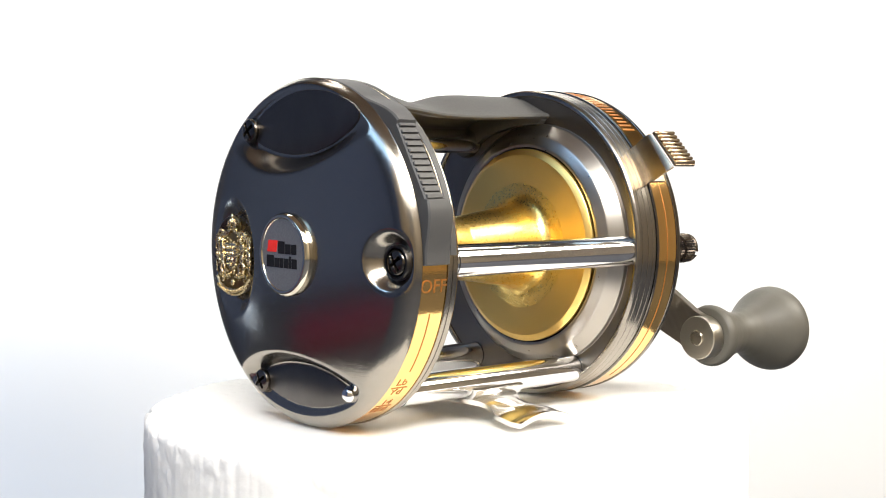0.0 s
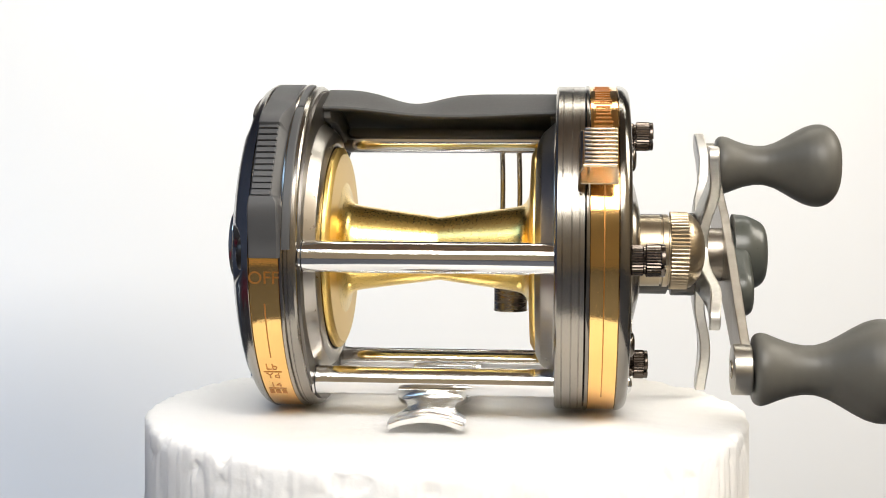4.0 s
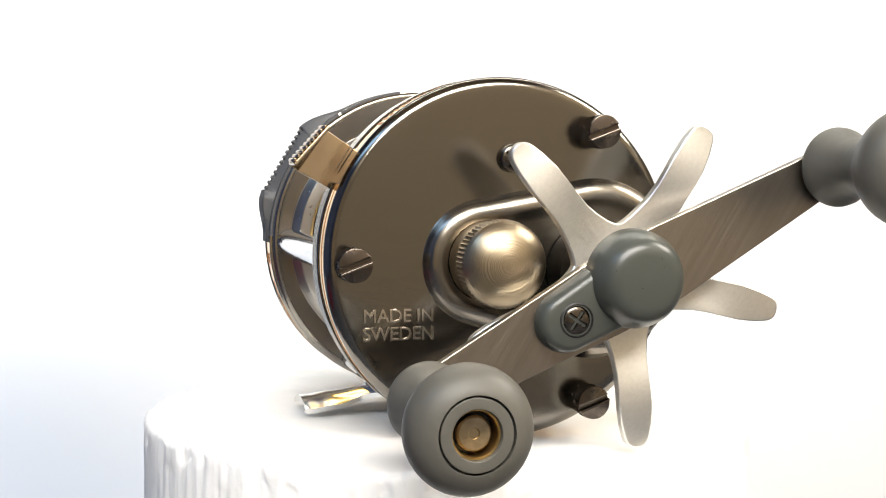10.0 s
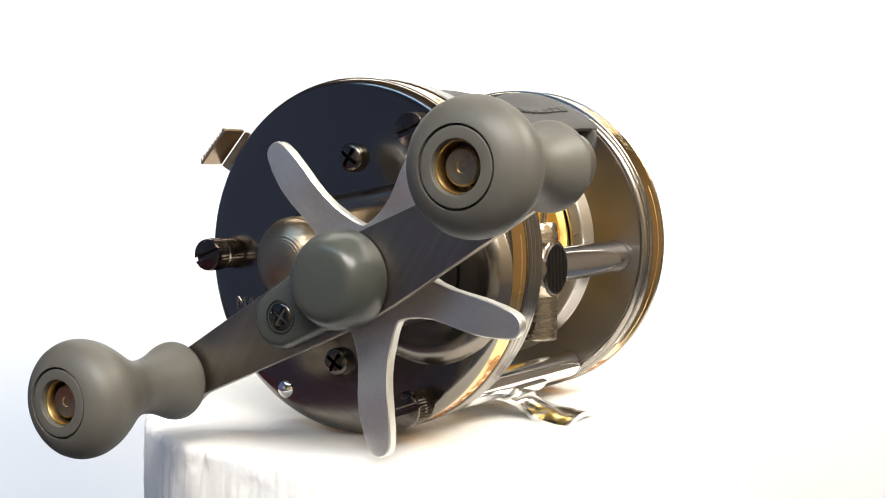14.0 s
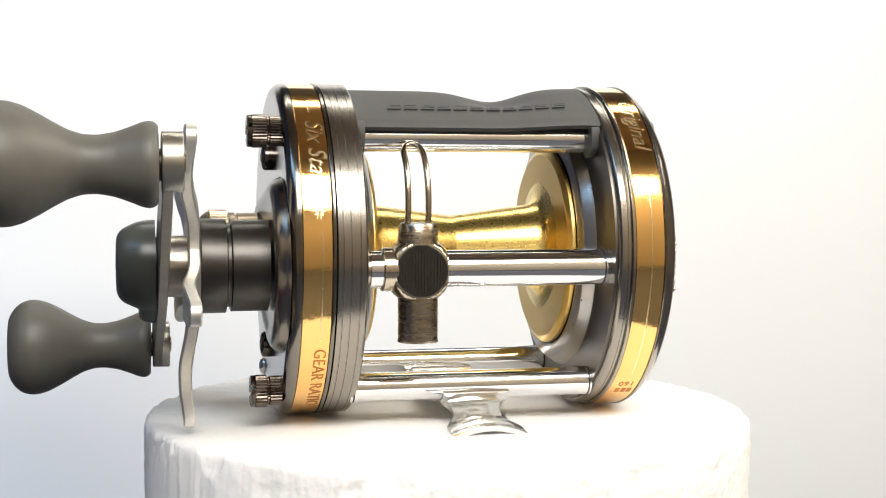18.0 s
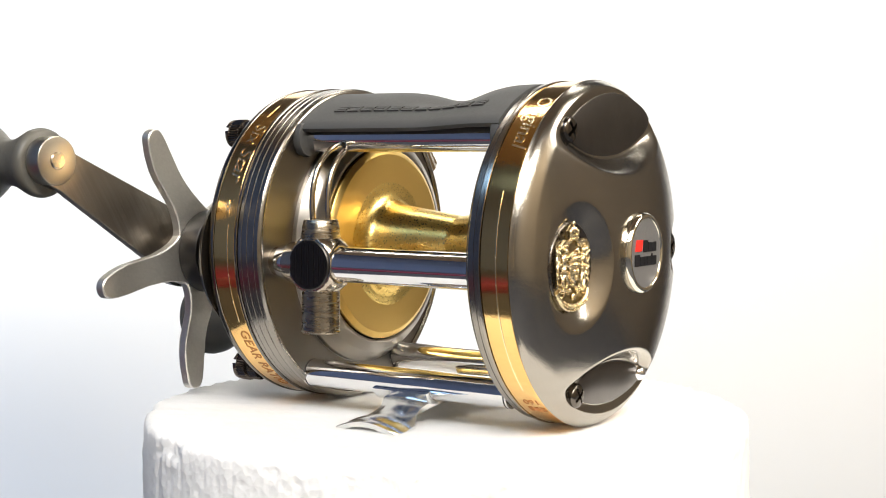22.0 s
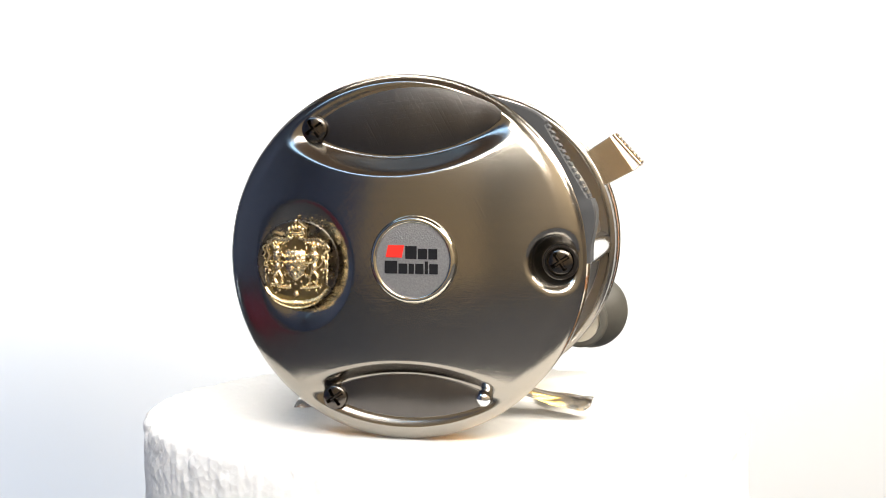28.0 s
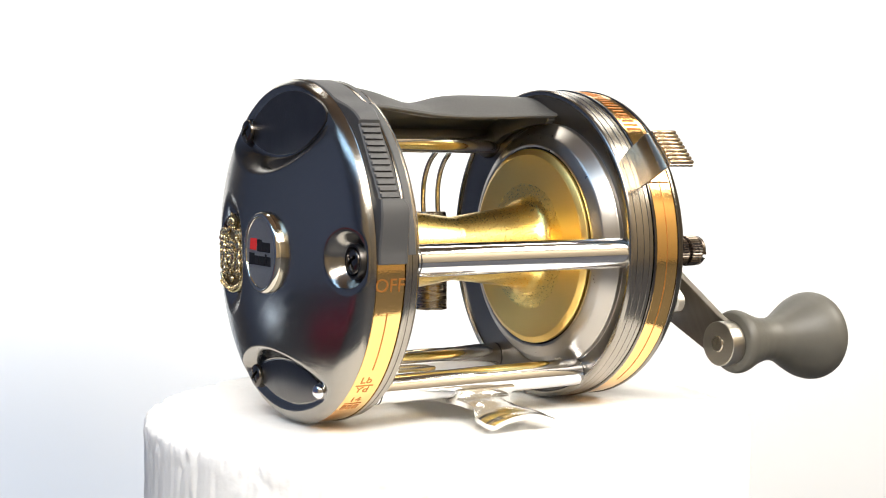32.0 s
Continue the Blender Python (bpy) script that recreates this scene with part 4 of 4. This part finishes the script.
def build_handle(reel):
    sy, sz = SHAFT
    bm = bmesh.new()
    lathe(bm, fillet([(136, 30), (160, 30), (160, 27), (163, 27), (163, 31), (180, 31), (180, 10)], 0.8), sy, sz, 72)
    part("shaft_collar", bm, BLACK, reel, "black stepped collar round the handle shaft", sharp=30)
    # star drag
    prof = [(0.0, 104.5), (1.2, 104.3), (2.3, 103.6), (3.3, 102.3), (4.1, 100.4), (4.8, 97.4), (6.0, 91.0), (7.6, 80.0), (8.6, 70.0), (9.8, 60.0), (12.5, 50.0), (17.5, 42.0), (24.5, 36.0), (31.0, 33.0), (36.0, 32.0)]
    pts = []
    for k in range(5):
        a0 = 59.5 - 72 * k
        for d, r in prof[::-1]:
            pts.append((a0 + d, r))
        for d, r in prof[1:]:
            pts.append((a0 - d, r))
    pts2 = []
    for a, r in pts:
        if pts2 and abs(pts2[-1][0] - a) < 0.3 and abs(pts2[-1][1] - r) < 0.1:
            continue
        pts2.append((a, r))
    pts2 = pts2[:-1]

    def bend(r):
        return 5.5 * smooth((r - 36) / 34) - 2.5 * smooth((r - 78) / 24)
    bm = bmesh.new()
    n = len(pts2)
    levels = [(180.4, 0.9), (181.3, 0), (187.1, 0), (188.0, 0.9)]
    rows = []
    base = [Vector((sy + r * math.cos(radians(a)), sz + r * math.sin(radians(a)))) for a, r in pts2]
    for x, d in levels:
        row = []
        for i in range(n):
            t = (base[(i + 1) % n] - base[i - 1]).normalized()
            nn = Vector((t.y, -t.x))
            q = base[i] + nn * d
            row.append((x + bend(pts2[i][1]), q.x, q.y))
        rows.append(row)
    hub = Vector((sy, sz))
    for f in (0.96, 0.88, 0.78, 0.68, 0.58, 0.48, 0.38):
        for last, x in ((True, 188.0), (False, 180.4)):
            row = []
            for q in base:
                p = hub + (q - hub) * f
                row.append((x + bend((p - hub).length), p.x, p.y))
            rows.insert(len(rows) if last else 0, row)
    rings(bm, rows)
    part("star_drag", bm, STEEL, reel, "five-armed brushed steel star drag wheel", sharp=22)
    bm = bmesh.new()
    lathe(bm, [(184, 20), (201, 20)], sy, sz, 48)
    part("shaft_nut", bm, ARM, reel)
    # crank arm
    p1, p2 = Vector((188.5, 67.6)), Vector((-72.0, -67.8))
    ax = (p1 - p2).normalized()
    nn = Vector((-ax.y, ax.x))
    c = Vector((sy, sz - 1.0))
    L1, L2 = (p1 - c).length, (p2 - c).length
    up = [(-L2, 16.5), (-L2 + 16, 15.5), (-22, 23.5), (0, 24.5), (22, 23.5), (L1 - 16, 14.5), (L1, 16.0)]
    outl = [c + ax * u + nn * v for u, v in up]
    for i in range(1, 10):
        a = radians(90 - 180 * i / 10)
        outl.append(p1 + ax * 16 * math.cos(a) + nn * 16 * math.sin(a))
    outl += [c + ax * u - nn * v for u, v in up[::-1]]
    for i in range(1, 10):
        a = radians(-90 - 180 * i / 10)
        outl.append(p2 + ax * 16.5 * math.cos(a) + nn * 16.5 * math.sin(a))
    bm = bmesh.new()
    slab(bm, [tuple(p) for p in outl][::-1], 200.4, 206.8, 0.7)
    arm = part("crank_arm", bm, ARM, reel, "tapered brushed dark steel crank arm", sharp=20)
    for y, z in (p1, p2):
        bm = bmesh.new()
        lathe(bm, fillet([(195.0, 0), (195.0, 16.9), (207.2, 16.9), (207.2, 0)], 0.9), y, z, 64)
        boss = part("arm_boss", bm, BOSS, arm, "satin steel ring at the arm end", sharp=35)
        bm = bmesh.new()
        lathe(bm, [(195.4, 6.2), (194.4, 6.2), (193.7, 5.4), (193.5, 0)], y, z, 28)
        part("rivet", bm, KNURL, boss, "dull steel rivet end")
    # nut cover
    bm = bmesh.new()

    def hull(d, n=72):
        c1, r1, c2, r2 = Vector((12.5, -24)), 17.5 - d, Vector((50, -3)), 21 - d
        o = []
        for i in range(n):
            a = 2 * math.pi * i / n
            v = Vector((math.cos(a), math.sin(a)))
            o.append(max((c1 + v * r1, c2 + v * r2), key=lambda p: p.dot(v)))
        return o
    rings(bm, [[(x, p.x, p.y) for p in hull(d)] for x, d in ((206, -1.0), (211, -0.4), (215, 0.6), (217.2, 2.4), (218.2, 5))])
    lathe(bm, fillet([(208, 29.5), (218, 28.8), (232.5, 22), (233, 0)], 8.0, 6), 54, 0.5, 72)
    cover = part("nut_cover", bm, COVER, reel, "rounded slate-grey plastic nut cover", sharp=40)
    bm = bmesh.new()
    lathe(bm, [(217.2, 10.2), (218.6, 10.2), (219.0, 9.4), (217.8, 9.0), (217.8, 0)], 16.0, -22.2, 32)
    part("screw_seat", bm, GROOVE, cover)
    phillips(reel, (215.2, 16.0, -22.2), 8.6, 1, cover)
    # grips
    prof = [(208.8, 0), (208.8, 21.0), (210.2, 22.6), (213, 23.6), (217, 23.0), (224, 20.2), (232, 17.4), (241, 15.8), (249, 16.0), (257, 18.4), (265, 22.6), (273, 27.2), (281, 31.2), (288, 33.2), (294, 33.4), (300, 31.6), (304.5, 28.0), (307.5, 23.6), (308.8, 21.0), (308.9, 20.4), (304, 20.2), (304, 13.4), (293, 13.4), (293, 0)]
    for y, z in ((186.0, 66.0), (-70.6, -67.6)):
        bm = bmesh.new()
        lathe(bm, [prof[0]] + fillet([(x, r * 1.03) for x, r in prof[1:-6]] + prof[-6:-5], 2.0, 2) + prof[-5:], y, z, 64)
        grip = part("grip", bm, RUBBER, reel, "waisted grey soft-touch handle grip", sharp=50)
        bm = bmesh.new()
        lathe(bm, [(206.6, 0), (206.6, 9.0), (209.2, 9.0), (209.2, 0)], y, z, 32)
        part("pivot_pin", bm, BLACK, grip, "dark pin between arm and grip")
        bm = bmesh.new()
        lathe(bm, fillet([(304, 19.2), (308.6, 19.2), (308.9, 13.2), (297, 12.9)], 0.5), y, z, 48, hollow=True)
        part("end_cap", bm, RUBBER, grip, "round grey end cap with a centre hole")
        bm = bmesh.new()
        lathe(bm, [(305.4, 13.0), (305.4, 12.2), (304.8, 11.8), (294.4, 11.6), (294.4, 13.0)], y, z, 40, hollow=True)
        part("brass_sleeve", bm, BRASS, grip, "worn brass sleeve in the hole")
        bm = bmesh.new()
        lathe(bm, [(294.5, 9.2), (302.0, 9.2), (303.2, 8.2), (302.6, 3), (301.6, 2.6), (301.6, 0)], y, z, 32)
        part("pin_end", bm, PIN, grip, "dull pin end")


def build_reel():
    reel = new("fishing_reel")
    tagged(reel, "gunmetal baitcasting fishing reel with gold spool standing on white foam", "fishing reel")
    build_left_side(reel)
    build_middle(reel)
    build_foot(reel)
    build_right_side(reel)
    build_handle(reel)
    return reel


build_setting()
build_red_slab()
foam = build_foam()
reel = build_reel()


def motions():
    """The block and the reel on it turn steadily clockwise, seen from above."""
    times = [2.0 * k for k in range(17)]
    turn = lambda t: 41.25 - 11.556 * t
    walk(reel, [(t, pose(0, 0, TABLE_TO_TOP + 0.002, 0, 0, turn(t))) for t in times])
    walk(foam, [(t, pose(0, 0, 0.002, 0, 0, turn(t))) for t in times])


motions()
